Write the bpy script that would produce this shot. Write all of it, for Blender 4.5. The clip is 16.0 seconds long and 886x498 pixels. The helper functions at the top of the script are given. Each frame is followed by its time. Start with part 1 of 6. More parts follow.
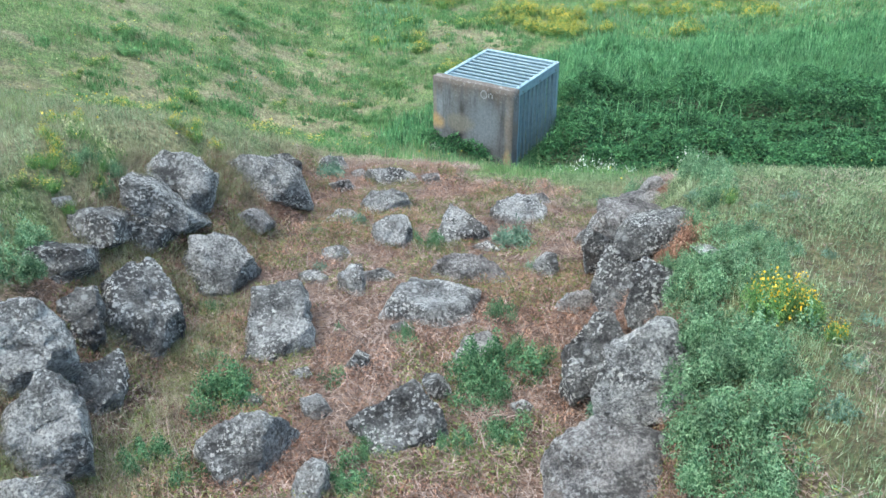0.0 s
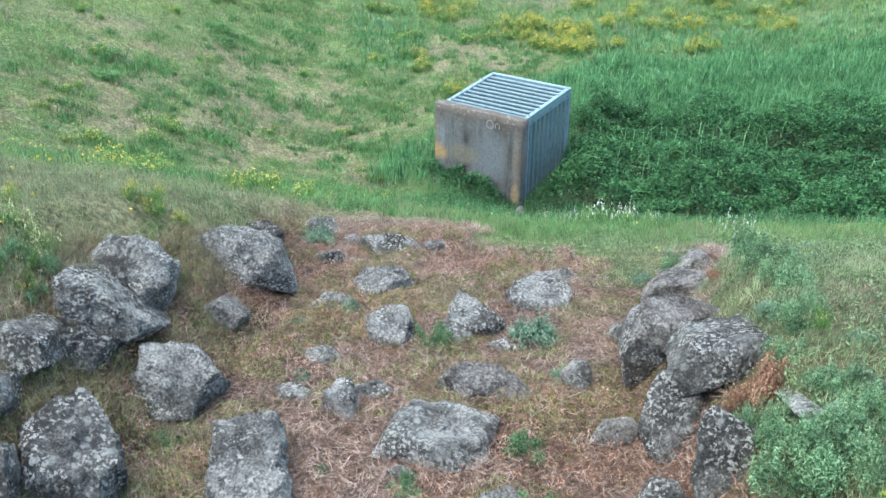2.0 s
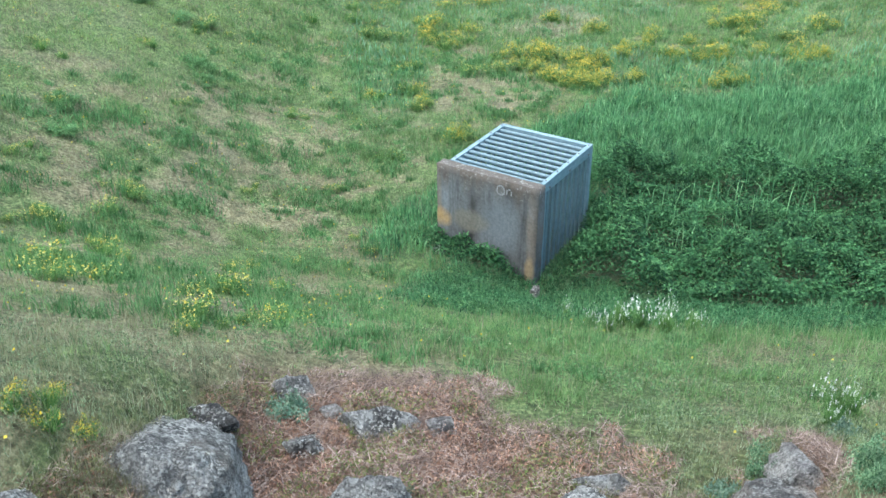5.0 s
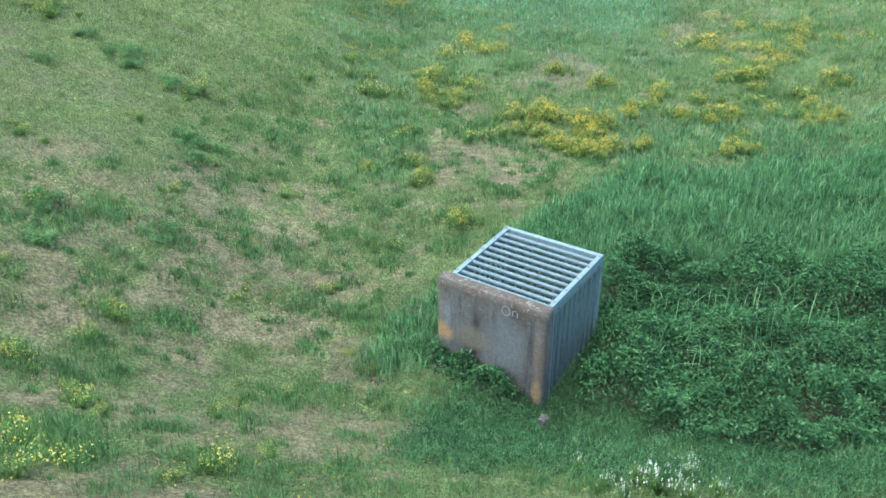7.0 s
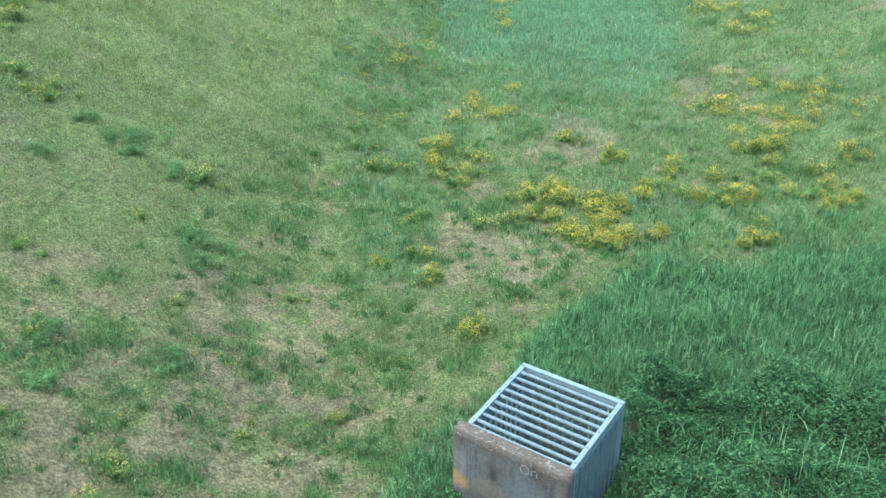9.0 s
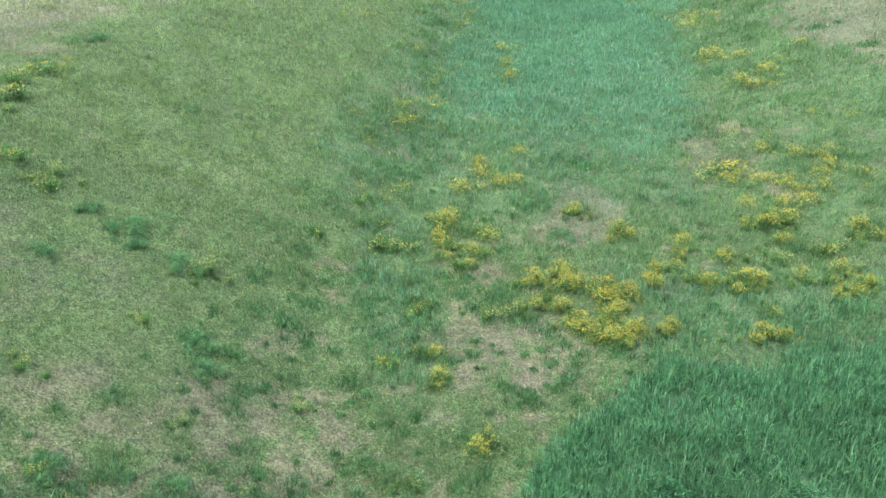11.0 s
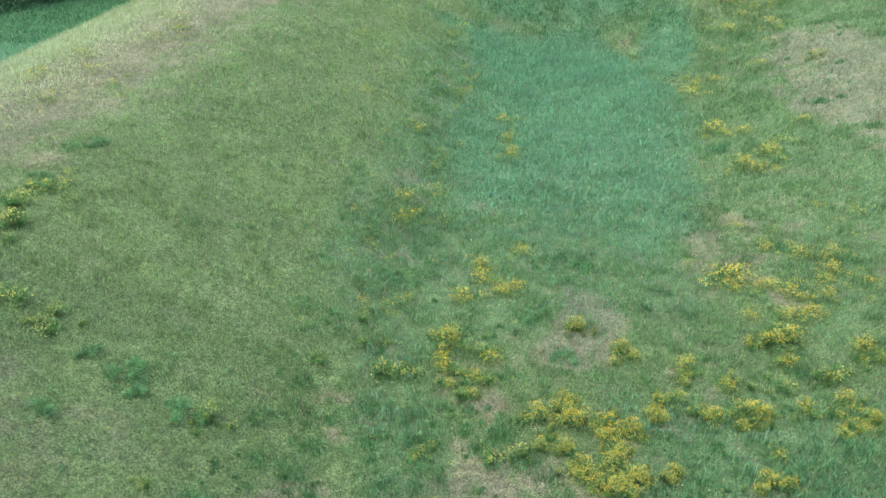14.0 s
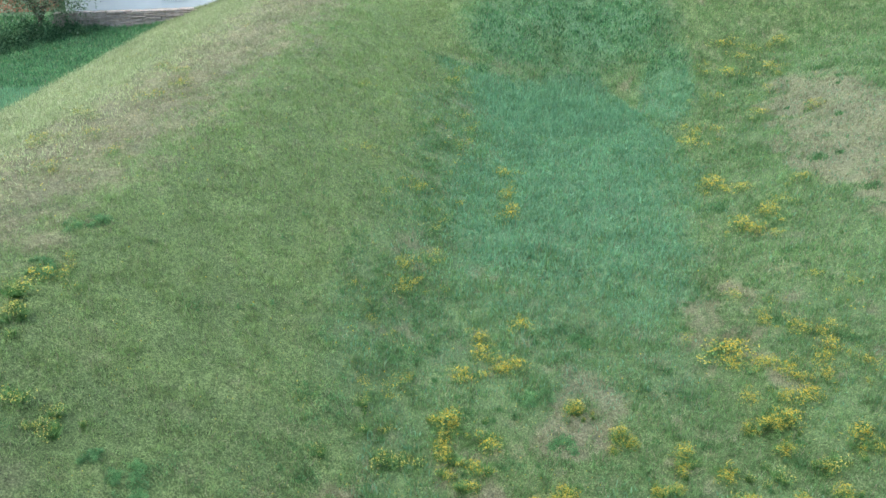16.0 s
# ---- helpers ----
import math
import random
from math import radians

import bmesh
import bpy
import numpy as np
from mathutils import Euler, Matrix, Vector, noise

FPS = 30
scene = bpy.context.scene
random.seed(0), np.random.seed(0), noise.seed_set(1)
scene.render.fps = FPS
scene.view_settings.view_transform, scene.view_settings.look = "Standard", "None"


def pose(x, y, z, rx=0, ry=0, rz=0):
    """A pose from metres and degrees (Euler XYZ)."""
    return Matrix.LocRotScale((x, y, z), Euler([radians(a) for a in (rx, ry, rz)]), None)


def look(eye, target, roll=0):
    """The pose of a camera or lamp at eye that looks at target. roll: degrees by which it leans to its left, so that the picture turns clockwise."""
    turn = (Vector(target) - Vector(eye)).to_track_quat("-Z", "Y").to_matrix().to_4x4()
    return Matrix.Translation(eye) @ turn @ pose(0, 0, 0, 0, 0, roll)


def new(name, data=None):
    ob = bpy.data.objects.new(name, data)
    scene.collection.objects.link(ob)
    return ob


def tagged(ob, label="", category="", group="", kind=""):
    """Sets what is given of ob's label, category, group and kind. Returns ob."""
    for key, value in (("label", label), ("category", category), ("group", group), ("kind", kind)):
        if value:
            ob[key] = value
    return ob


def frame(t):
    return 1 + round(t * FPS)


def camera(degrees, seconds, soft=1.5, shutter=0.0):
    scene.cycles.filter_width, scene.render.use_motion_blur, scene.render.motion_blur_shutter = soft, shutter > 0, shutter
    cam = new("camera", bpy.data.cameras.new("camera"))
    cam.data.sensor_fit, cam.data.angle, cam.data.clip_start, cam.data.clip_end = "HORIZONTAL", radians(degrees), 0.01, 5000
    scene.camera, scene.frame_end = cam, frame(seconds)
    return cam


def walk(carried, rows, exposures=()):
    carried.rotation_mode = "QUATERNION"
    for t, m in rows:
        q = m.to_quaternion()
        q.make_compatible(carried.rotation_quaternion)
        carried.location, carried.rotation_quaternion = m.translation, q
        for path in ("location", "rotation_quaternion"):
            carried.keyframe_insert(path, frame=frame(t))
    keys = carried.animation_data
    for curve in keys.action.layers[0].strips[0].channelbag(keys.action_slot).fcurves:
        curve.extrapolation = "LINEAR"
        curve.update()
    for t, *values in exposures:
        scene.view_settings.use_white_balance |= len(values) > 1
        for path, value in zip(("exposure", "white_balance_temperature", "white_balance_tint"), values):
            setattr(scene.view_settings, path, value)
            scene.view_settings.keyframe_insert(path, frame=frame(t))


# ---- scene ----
cam = camera(52.5, 16.0, soft=1.55)
TILT = -27.9
# seconds, x, y, z, yaw, pitch, roll
ROWS = [
    (0.0, 0.000, 0.000, 5.100, 0.09, 0.01, -0.00),
    (0.5, -0.010, 0.263, 5.109, 0.07, 0.01, -0.01),
    (1.0, -0.024, 0.558, 5.122, 0.06, 0.01, -0.03),
    (1.5, -0.040, 0.877, 5.125, 0.03, 0.03, -0.08),
    (2.0, -0.054, 1.197, 5.118, -0.00, 0.05, -0.09),
    (2.5, -0.072, 1.508, 5.123, -0.03, 0.07, -0.10),
    (3.0, -0.086, 1.816, 5.135, -0.03, 0.07, -0.09),
    (3.2, -0.089, 1.937, 5.141, -0.02, 0.05, -0.07),
    (5.3, -0.100, 3.269, 5.318, 0.01, 0.07, 0.01),
    (5.5, -0.103, 3.392, 5.378, -0.03, 0.10, -0.00),
    (6.0, -0.107, 3.703, 5.610, -0.05, 0.08, -0.01),
    (6.5, -0.110, 4.014, 5.887, -0.06, 0.07, -0.02),
    (7.0, -0.125, 4.316, 6.171, -0.06, 0.03, -0.03),
    (7.5, -0.159, 4.620, 6.461, -0.05, -0.03, -0.06),
    (8.0, -0.197, 4.919, 6.779, -0.05, -0.05, -0.06),
    (8.5, -0.242, 5.205, 7.114, -0.04, -0.03, -0.06),
    (9.0, -0.290, 5.473, 7.448, -0.03, -0.02, -0.05),
    (9.5, -0.332, 5.742, 7.766, -0.01, 0.02, -0.05),
    (10.0, -0.368, 6.000, 8.095, 0.00, 0.06, -0.05),
    (10.2, -0.381, 6.093, 8.234, 0.01, 0.04, -0.03),
    (12.3, -0.457, 7.076, 9.743, 0.02, 0.05, 0.04),
    (12.5, -0.460, 7.164, 9.891, 0.03, 0.04, 0.08),
    (13.0, -0.460, 7.379, 10.275, 0.04, 0.02, 0.08),
    (13.5, -0.457, 7.589, 10.669, 0.06, -0.03, 0.04),
    (14.0, -0.446, 7.798, 11.072, 0.09, -0.06, 0.07),
    (14.5, -0.435, 8.000, 11.478, 0.12, -0.05, 0.10),
    (15.0, -0.425, 8.201, 11.890, 0.14, -0.05, 0.15),
    (15.5, -0.417, 8.391, 12.309, 0.15, -0.09, 0.18),
    (16.0, -0.408, 8.589, 12.770, 0.17, 0.03, 0.22),
]
walk(cam, [(t, pose(x, y, z, 90 + TILT + pitch, 0, yaw) @ pose(0, 0, 0, 0, 0, -roll)) for t, x, y, z, yaw, pitch, roll in ROWS],
     exposures=((0.0, 1.96, 6200, 3), (2.0, 1.97, 6200, 3), (3.0, 1.88, 6200, 3), (5.5, 1.80, 6200, 3), (6.0, 1.73, 6200, 3), (7.5, 1.70, 6200, 3), (8.0, 1.80, 6200, 3), (9.0, 1.77, 6200, 3), (12.5, 1.59, 6200, 3), (14.0, 1.51, 6200, 3), (16.0, 1.40, 6200, 3)))

# ---- light: soft evening sky, no direct sun on the basin ----
world = bpy.data.worlds.new("sky")
scene.world = world
world.use_nodes = True
wn = world.node_tree.nodes
sky = wn.new("ShaderNodeTexSky")
sky.sky_type, sky.sun_disc = "NISHITA", False
sky.sun_elevation, sky.sun_rotation = radians(62), radians(240)
sky.air_density, sky.dust_density, sky.ozone_density = 1.0, 3.0, 1.0
world.node_tree.links.new(sky.outputs[0], wn["Background"].inputs[0])
wn["Background"].inputs[1].default_value = 0.15
sun_data = bpy.data.lights.new("sun", "SUN")
sun_data.energy, sun_data.angle, sun_data.color = 0.8, radians(70), (1.0, 0.96, 0.88)
sun = new("sun", sun_data)
sun.matrix_world = look((-1, 9, 16), (0, 0, 0))

# ---- the lie of the land ----
def smax(a, b, k):
    h = np.clip(0.5 + 0.5 * (a - b) / k, 0, 1)
    return b + (a - b) * h + k * h * (1 - h)


def smin(a, b, k):
    return -smax(-np.asarray(a, float), -np.asarray(b, float), k)


def ground_height(x, y):
    """The lie of the land: a flat-floored basin inside a low bank, with a stone-lined channel cut into the near bank."""
    x, y = np.asarray(x, float), np.asarray(y, float)
    left_toe = -2.5 + 0.2 * np.clip(y - 20, 0, 60) + 0.13 * np.clip(18 - y, 0, 8)
    left = 0.39 * (left_toe - x)
    right = 0.25 * (x - 8.0 - 0.5 * np.clip(20 - y, 0, 30))
    far = 0.42 * (y - 46.7 + 0.15 * np.clip(4 - x, 0, 10) + 0.2 * np.clip(x - 5, 0, 6))
    near = 0.45 * (11.6 - 0.35 * np.clip(x - 1.0, -6, 0) - y)
    z = smax(smax(left, right, 0.5), smax(far, near, 0.5), 0.5)
    z = smax(z, 0.0, 0.35)
    z = smin(z, 3.06 + 0.02 * np.clip(x, 0, 20), 0.4)
    z = z - 0.16 * np.exp(-((x - 1.5) / 1.1) ** 2 - ((y - 12.2) / 0.9) ** 2)
    z = z - 0.14 * np.exp(-((x - 0.95) / 0.55) ** 2 - ((y - 12.35) / 0.55) ** 2)
    # the bank's outer side, and the low meadow beyond it
    out = 3.06 - 0.35 * (-(x + 13.2) + 0.18 * (y - 33.0))
    z = smin(z, smax(out, 0.15, 0.5), 0.35)
    # the channel
    wall = np.maximum(x - 0.72 - 0.23 * np.clip(y - 4, 0, 3) - 0.22 * np.clip(y - 5.1, 0, 1.2), 0.66 * (-1.25 - 0.26 * np.clip((5.3 - y) / 0.8, 0, 1) + 0.17 * np.clip((y - 5.5) / 0.6, 0, 1) - x))
    bed = 2.33 - 0.085 * (y - 3.4) + 1.25 * np.clip(wall, 0, None) + 0.6 * np.clip(y - 8.3, 0, None)
    return smin(z, bed, 0.12)


def lattice(ix, iy, seed):
    h = (ix * 374761393 + iy * 668265263 + seed * 974634777) & 0xFFFFFFFF
    h = ((h ^ (h >> 13)) * 1274126177) & 0xFFFFFFFF
    return ((h ^ (h >> 16)) & 0xFFFF) / 65535.0


def value_noise(x, y, size, seed=0):
    x, y = np.asarray(x, float) / size, np.asarray(y, float) / size
    ix, iy = np.floor(x).astype(np.int64), np.floor(y).astype(np.int64)
    fx, fy = x - ix, y - iy
    fx, fy = fx * fx * (3 - 2 * fx), fy * fy * (3 - 2 * fy)
    a = lattice(ix, iy, seed) * (1 - fx) + lattice(ix + 1, iy, seed) * fx
    b = lattice(ix, iy + 1, seed) * (1 - fx) + lattice(ix + 1, iy + 1, seed) * fx
    return a * (1 - fy) + b * fy


def cloud(x, y, size, seed=0):
    return (value_noise(x, y, size, seed) * 0.5 + value_noise(x, y, size * 0.45, seed + 1) * 0.3
            + value_noise(x, y, size * 0.2, seed + 2) * 0.2)


def blob(x, y, cx, cy, rx, ry, turn=0.0):
    """1 in the middle of an oval, falling softly to 0 at its rim."""
    c, s = math.cos(radians(turn)), math.sin(radians(turn))
    u, v = ((x - cx) * c + (y - cy) * s) / rx, (-(x - cx) * s + (y - cy) * c) / ry
    return np.clip(1.5 - 1.5 * (u * u + v * v), 0, 1)


def ramp01(v, a, b):
    t = np.clip((v - a) / (b - a), 0, 1)
    return t * t * (3 - 2 * t)


def in_channel(x, y):
    edge = 0.5 * (cloud(x, y, 0.6, 5) - 0.5)
    right = 1.1 + 0.16 * np.clip(y - 4, 0, 4) + 0.2 * np.clip(y - 5.1, 0, 1.2)
    return ramp01(x + edge + 0.35 * np.clip(6.0 - y, 0, 1.2) - 0.28 * np.clip(y - 5.6, 0, 2), -1.95, -1.65) * ramp01(edge - x, -right - 0.15, -right + 0.1) * ramp01(2.5 * edge - y - 0.55 * np.clip(x + 0.2, 0, 1.5), -7.8, -7.1)


def nettle_zone(x, y):
    w = 1.6 * (cloud(x, y, 1.3, 8) - 0.5)
    edge = 12.25 - 0.6 * np.clip(x - 1.7, 0, 3.2) - 0.1 * np.clip(x - 4.9, 0, 9)
    side = 1.25 + 0.32 * np.clip(y - 12.3, 0, 4)
    patch = ramp01(y + w, edge - 0.25, edge + 0.35) * ramp01(-y - w, -15.9, -15.2) * ramp01(x + 0.4 * w, side - 0.3, side + 0.25)
    return np.maximum(patch, blob(x, y, 0.12, 12.94, 0.85, 0.24, -35))


def herb_zone(x, y):
    """Low dense greenery round the nettles and along the foot of the box's wall."""
    w = 1.2 * (cloud(x, y, 0.9, 25) - 0.5)
    return ramp01(x + w + 0.35 * np.clip(11.8 - y, 0, 3), -0.55, 0.3) * ramp01(y + w + 0.35 * np.clip(x - 1.6, 0, 3), 10.2, 11.3) * ramp01(-y, -14.6, -13.6) * ramp01(-x, -12, -9)


def lush_zone(x, y):
    """Tall blue-green grass: the wet strip along the basin's floor, and the stand behind the nettles."""
    w = 2.8 * (cloud(x, y, 1.6, 21) - 0.5)
    left = -0.2 + 0.06 * (y - 28) - 3.0 * ramp01(y, 45.5, 51)
    right = 6.3 + 0.24 * np.clip(y - 30, 0, 12)
    strip = ramp01(x + w, left - 2.4, left + 1.8) * ramp01(w - x, -right - 1.6, -right + 1.8) * (0.12 + 0.88 * ramp01(y + 1.8 * w, 23.0, 36.0)) * ramp01(y + 1.5 * w, 22.5, 27.0) * ramp01(0.8 * w - y - 0.35 * np.clip(x - 5, 0, 5) ** 2.4, -49.3, -47.6)
    stand = ramp01(y + 0.5 * w, 14.6, 15.7) * ramp01(19.7 - 5.0 * np.exp(-np.clip(x, -1, 30) / 2.0) - y + 0.5 * w, -0.4, 0.7) * ramp01(x, -0.3, 0.3)
    fringe = 0.3 * ramp01(x + w, 2.5, 4.5) * ramp01(y + w, 18.0, 19.5) * ramp01(w - y, -23.5, -21.0)
    thread = 0.24 * np.maximum(blob(x, y, -1.3, 21.5, 1.1, 4.6, 6), blob(x, y, -1.2, 26.5, 1.8, 4.0)) * (0.5 + cloud(x, y, 0.9, 23))
    gully = np.maximum(0.9 * blob(x, y, 9.3, 46.5, 1.5, 4.5, -12), 0.9 * blob(x, y, 5.5, 51.5, 6.0, 4.0) * (0.4 + 1.2 * cloud(x, y, 1.5, 29)))
    wall_foot = np.maximum((0.15 + 0.75 * cloud(x, y, 0.5, 33)) * blob(x, y, -0.15, 13.9, 0.75, 1.7, -35), 0.55 * blob(x, y, 0.9, 12.0, 1.5, 0.55, -30))
    right_side = 0.2 * ramp01(x + w, 6.0, 8.5) * ramp01(y, 20, 24) * ramp01(-y, -52, -46)
    toe = 0.32 * ramp01(x + w, left - 3.4, left - 1.6) * ramp01(right - x, 0, 1) * ramp01(y, 22, 27) * ramp01(-y, -48, -43)
    ditch = ramp01(-(x + 13.2) + 0.18 * (y - 33.0), 7.0, 8.6)
    return np.clip(np.maximum.reduce([0.62 * herb_zone(x, y), strip, stand, fringe, thread, gully, wall_foot, ditch, right_side, toe]), 0, 1)


def bare_zone(x, y):
    """Small worn patches where pale earth and thatch show."""
    worn = np.zeros_like(np.asarray(x, float))
    for cx, cy, rx, ry in BARE:
        worn = np.maximum(worn, blob(x, y, cx, cy, rx, ry))
    return worn * ramp01(cloud(x, y, 0.3, 33), 0.3, 0.5)


BARE = [(-1.7, 9.2, 0.9, 0.32), (-3.0, 8.5, 0.7, 0.3), (-0.9, 8.0, 0.5, 0.25), (-3.8, 9.3, 0.5, 0.3), (-4.1, 11.6, 0.5, 0.35), (-2.4, 7.5, 0.6, 0.4), (-0.6, 15.2, 0.3, 0.3), (0.95, 18.5, 0.5, 0.5), (-3.8, 10.95, 0.5, 0.3), (-4.35, 12.7, 0.6, 0.4), (-3.5, 15.3, 0.5, 0.4), (-4.1, 13.35, 0.5, 0.3), (-2.5, 16.3, 0.5, 0.4), (-3.0, 14.4, 0.4, 0.3), (2.3, 24.2, 0.7, 0.7), (3.3, 25.4, 0.6, 0.5), (1.3, 20.0, 0.6, 0.5), (-1.4, 8.2, 0.4, 0.2)]


def dry_zone(x, y):
    lean = np.zeros_like(np.asarray(x, float))
    for cx, cy, rx, ry, a in DRY:
        lean = np.maximum(lean, a * blob(x, y, cx, cy, rx, ry))
    meadow = 0.07 * ramp01(-x, -1.5, 1.0) * ramp01(-y, -24, -15) * ramp01(y, 8.5, 11.0)
    crest = ramp01(x - 0.18 * (y - 33), -14.4, -13.0) * ramp01(0.18 * (y - 33) - x, 5.5, 12.0) * ramp01(y, 20, 30)
    outer = ramp01(0.18 * (y - 33) - x, 12.8, 14.2) * ramp01(y, 20, 30)
    crest = np.maximum(0.95 * crest, 0.4 * outer)
    n = 0.33 * cloud(x, y, 1.7, 31) + 0.67 * cloud(x, y, 0.5, 37)
    even = ramp01(-x + 0.16 * np.clip(y - 20, 0, 40), 3.0, 4.6) * ramp01(y, 13, 17)
    n = n + even * (0.65 * (0.47 - n) + 0.04)
    n = n - 0.07 * ramp01(x, 5.5, 7.5) * ramp01(y, 20, 24)
    return 0.92 * ramp01(n + 0.15 * lean + meadow + 0.22 * crest, 0.54, 0.75)


DRY = [(-2.5, 11.4, 2.4, 1.9, 0.35), (-3.7, 12.8, 1.5, 1.2, 0.35), (-1.2, 12.6, 0.9, 1.4, 0.3), (-3.3, 16.6, 1.6, 1.5, 0.55), (-4.0, 14.8, 1.3, 1.0, 0.5), (-2.1, 13.9, 1.0, 0.7, 0.5), (0.6, 19.3, 1.9, 1.9, 1.2), (-1.5, 15.2, 0.8, 0.8, 0.6),
       (2.9, 25.2, 1.0, 1.4, 1.7), (2.0, 23.6, 0.7, 1.0, 1.5), (14.2, 38.5, 3.2, 8.0, 2.6), (9.0, 27.5, 2.5, 3.0, 0.5), (7.4, 29.0, 0.9, 4.5, 0.9), (-5.4, 16.4, 1.0, 0.8, 0.45), (-2.0, 8.0, 2.2, 1.1, 1.2), (-2.5, 5.8, 1.1, 2.4, 1.2),
       (-3.2, 9.0, 1.8, 1.0, 1.4), (-1.75, 9.2, 0.75, 0.3, 2.4), (2.7, 5.2, 1.2, 1.6, 0.3), (2.4, 7.2, 1.4, 0.7, 0.3), (2.6, 3.0, 1.0, 2.0, 1.0), (7.3, 30.5, 0.7, 3.0, 0.7), (6.5, 28.8, 1.0, 1.6, 1.2), (4.9, 24.9, 0.8, 1.2, 1.0), (0.2, 20.9, 0.8, 0.8, 0.9)]


# ---- materials ----
def material(name, rough=0.85, metal=0.0):
    m = bpy.data.materials.new(name)
    m.use_nodes = True
    t = m.node_tree
    b = t.nodes["Principled BSDF"]
    b.inputs["Roughness"].default_value, b.inputs["Metallic"].default_value = rough, metal
    b.inputs["Specular IOR Level"].default_value = 0.3
    return m, t, b


def node(t, kind, values=None, **settings):
    n = t.nodes.new(kind)
    for k, v in (values or {}).items():
        n.inputs[k].default_value = v
    if "operation" in settings:
        n.operation = settings["operation"]
    if "feature" in settings:
        n.feature = settings["feature"]
    return n


def noise_of(t, scale, detail=4.0, rough=0.6, space="Object", stretch=None):
    c = t.nodes.new("ShaderNodeTexCoord")
    n = node(t, "ShaderNodeTexNoise", {"Scale": scale, "Detail": detail, "Roughness": rough})
    if space == "World":
        c = t.nodes.new("ShaderNodeNewGeometry")
        src = c.outputs["Position"]
    else:
        src = c.outputs[space]
    if stretch:
        mp = node(t, "ShaderNodeMapping", {"Scale": stretch})
        t.links.new(src, mp.inputs["Vector"])
        src = mp.outputs["Vector"]
    t.links.new(src, n.inputs["Vector"])
    return n.outputs["Fac"]


def colours(t, fac, *stops):
    r = t.nodes.new("ShaderNodeValToRGB")
    e = r.color_ramp.elements
    while len(e) < len(stops):
        e.new(0.5)
    for el, (p, c) in zip(e, stops):
        el.position, el.color = p, (*c, 1)
    t.links.new(fac, r.inputs["Fac"])
    return r.outputs["Color"]


def mixed(t, fac, a, b, mode="MIX"):
    n = t.nodes.new("ShaderNodeMix")
    n.data_type, n.blend_type = "RGBA", mode
    for sock, v in ((n.inputs["Factor"], fac), (n.inputs["A"], a), (n.inputs["B"], b)):
        if isinstance(v, (int, float)):
            sock.default_value = v
        elif isinstance(v, tuple):
            sock.default_value = (*v, 1)
        else:
            t.links.new(v, sock)
    return n.outputs["Result"]


def maths(t, op, a, b=0.0):
    n = node(t, "ShaderNodeMath", operation=op)
    for sock, v in zip(n.inputs, (a, b)):
        if isinstance(v, (int, float)):
            sock.default_value = v
        else:
            t.links.new(v, sock)
    return n.outputs[0]


def bumped(t, b, height, strength=0.5, distance=0.02):
    n = node(t, "ShaderNodeBump", {"Strength": strength, "Distance": distance})
    t.links.new(height, n.inputs["Height"])
    t.links.new(n.outputs["Normal"], b.inputs["Normal"])


def leafy(name, dark, mid, light, patch=0.5, see_through=0.35, rough=0.75, patch_tint=(0.85, 1.15), turn=None, turned=0.6, mottle=0.5):
    """Blades, leaves and petals: each one its own shade, with drifts of colour across the place, and some light through it."""
    m, t, b = material(name, rough)
    g = t.nodes.new("ShaderNodeNewGeometry")
    base = colours(t, g.outputs["Random Per Island"], (0.0, dark), (0.5, mid), (1.0, light))
    if turn:
        base = mixed(t, colours(t, noise_of(t, 2.6, 6, 0.75, "World"), (0.42, (0, 0, 0)), (0.66, (turned,) * 3)), base, turn)
    drift = colours(t, noise_of(t, patch, 3, 0.6, "World"), (0.3, (patch_tint[0],) * 3), (0.7, (patch_tint[1],) * 3))
    tuft = colours(t, noise_of(t, 7.0, 4, 0.75, "World"), (0.32, (1 - mottle,) * 3), (0.68, (1 + mottle,) * 3))
    c = mixed(t, 1.0, mixed(t, 1.0, base, drift, "MULTIPLY"), tuft, "MULTIPLY")
    t.links.new(c, b.inputs["Base Color"])
    b.inputs["Specular IOR Level"].default_value = 0.12
    tr = t.nodes.new("ShaderNodeBsdfTranslucent")
    t.links.new(c, tr.inputs["Color"])
    mx = node(t, "ShaderNodeMixShader", {0: see_through})
    t.links.new(b.outputs[0], mx.inputs[1])
    t.links.new(tr.outputs[0], mx.inputs[2])
    t.links.new(mx.outputs[0], t.nodes["Material Output"].inputs["Surface"])
    return m


GRASS = leafy("meadow_grass", (0.095, 0.185, 0.064), (0.175, 0.31, 0.112), (0.28, 0.425, 0.185), see_through=0.42, turn=(0.205, 0.32, 0.125), patch_tint=(0.78, 1.2))
SLOPE_GRASS = leafy("short_bank_grass", (0.165, 0.26, 0.092), (0.25, 0.38, 0.137), (0.345, 0.485, 0.205), see_through=0.42, turn=(0.31, 0.37, 0.15), turned=0.5, patch_tint=(0.84, 1.14))
STRAW = leafy("dry_grass", (0.195, 0.188, 0.112), (0.30, 0.29, 0.182), (0.425, 0.40, 0.27), see_through=0.42, turn=(0.26, 0.31, 0.145))
LUSH = leafy("blue_green_grass", (0.115, 0.26, 0.14), (0.19, 0.375, 0.208), (0.28, 0.49, 0.295), see_through=0.42, turn=(0.24, 0.42, 0.20), mottle=0.32)
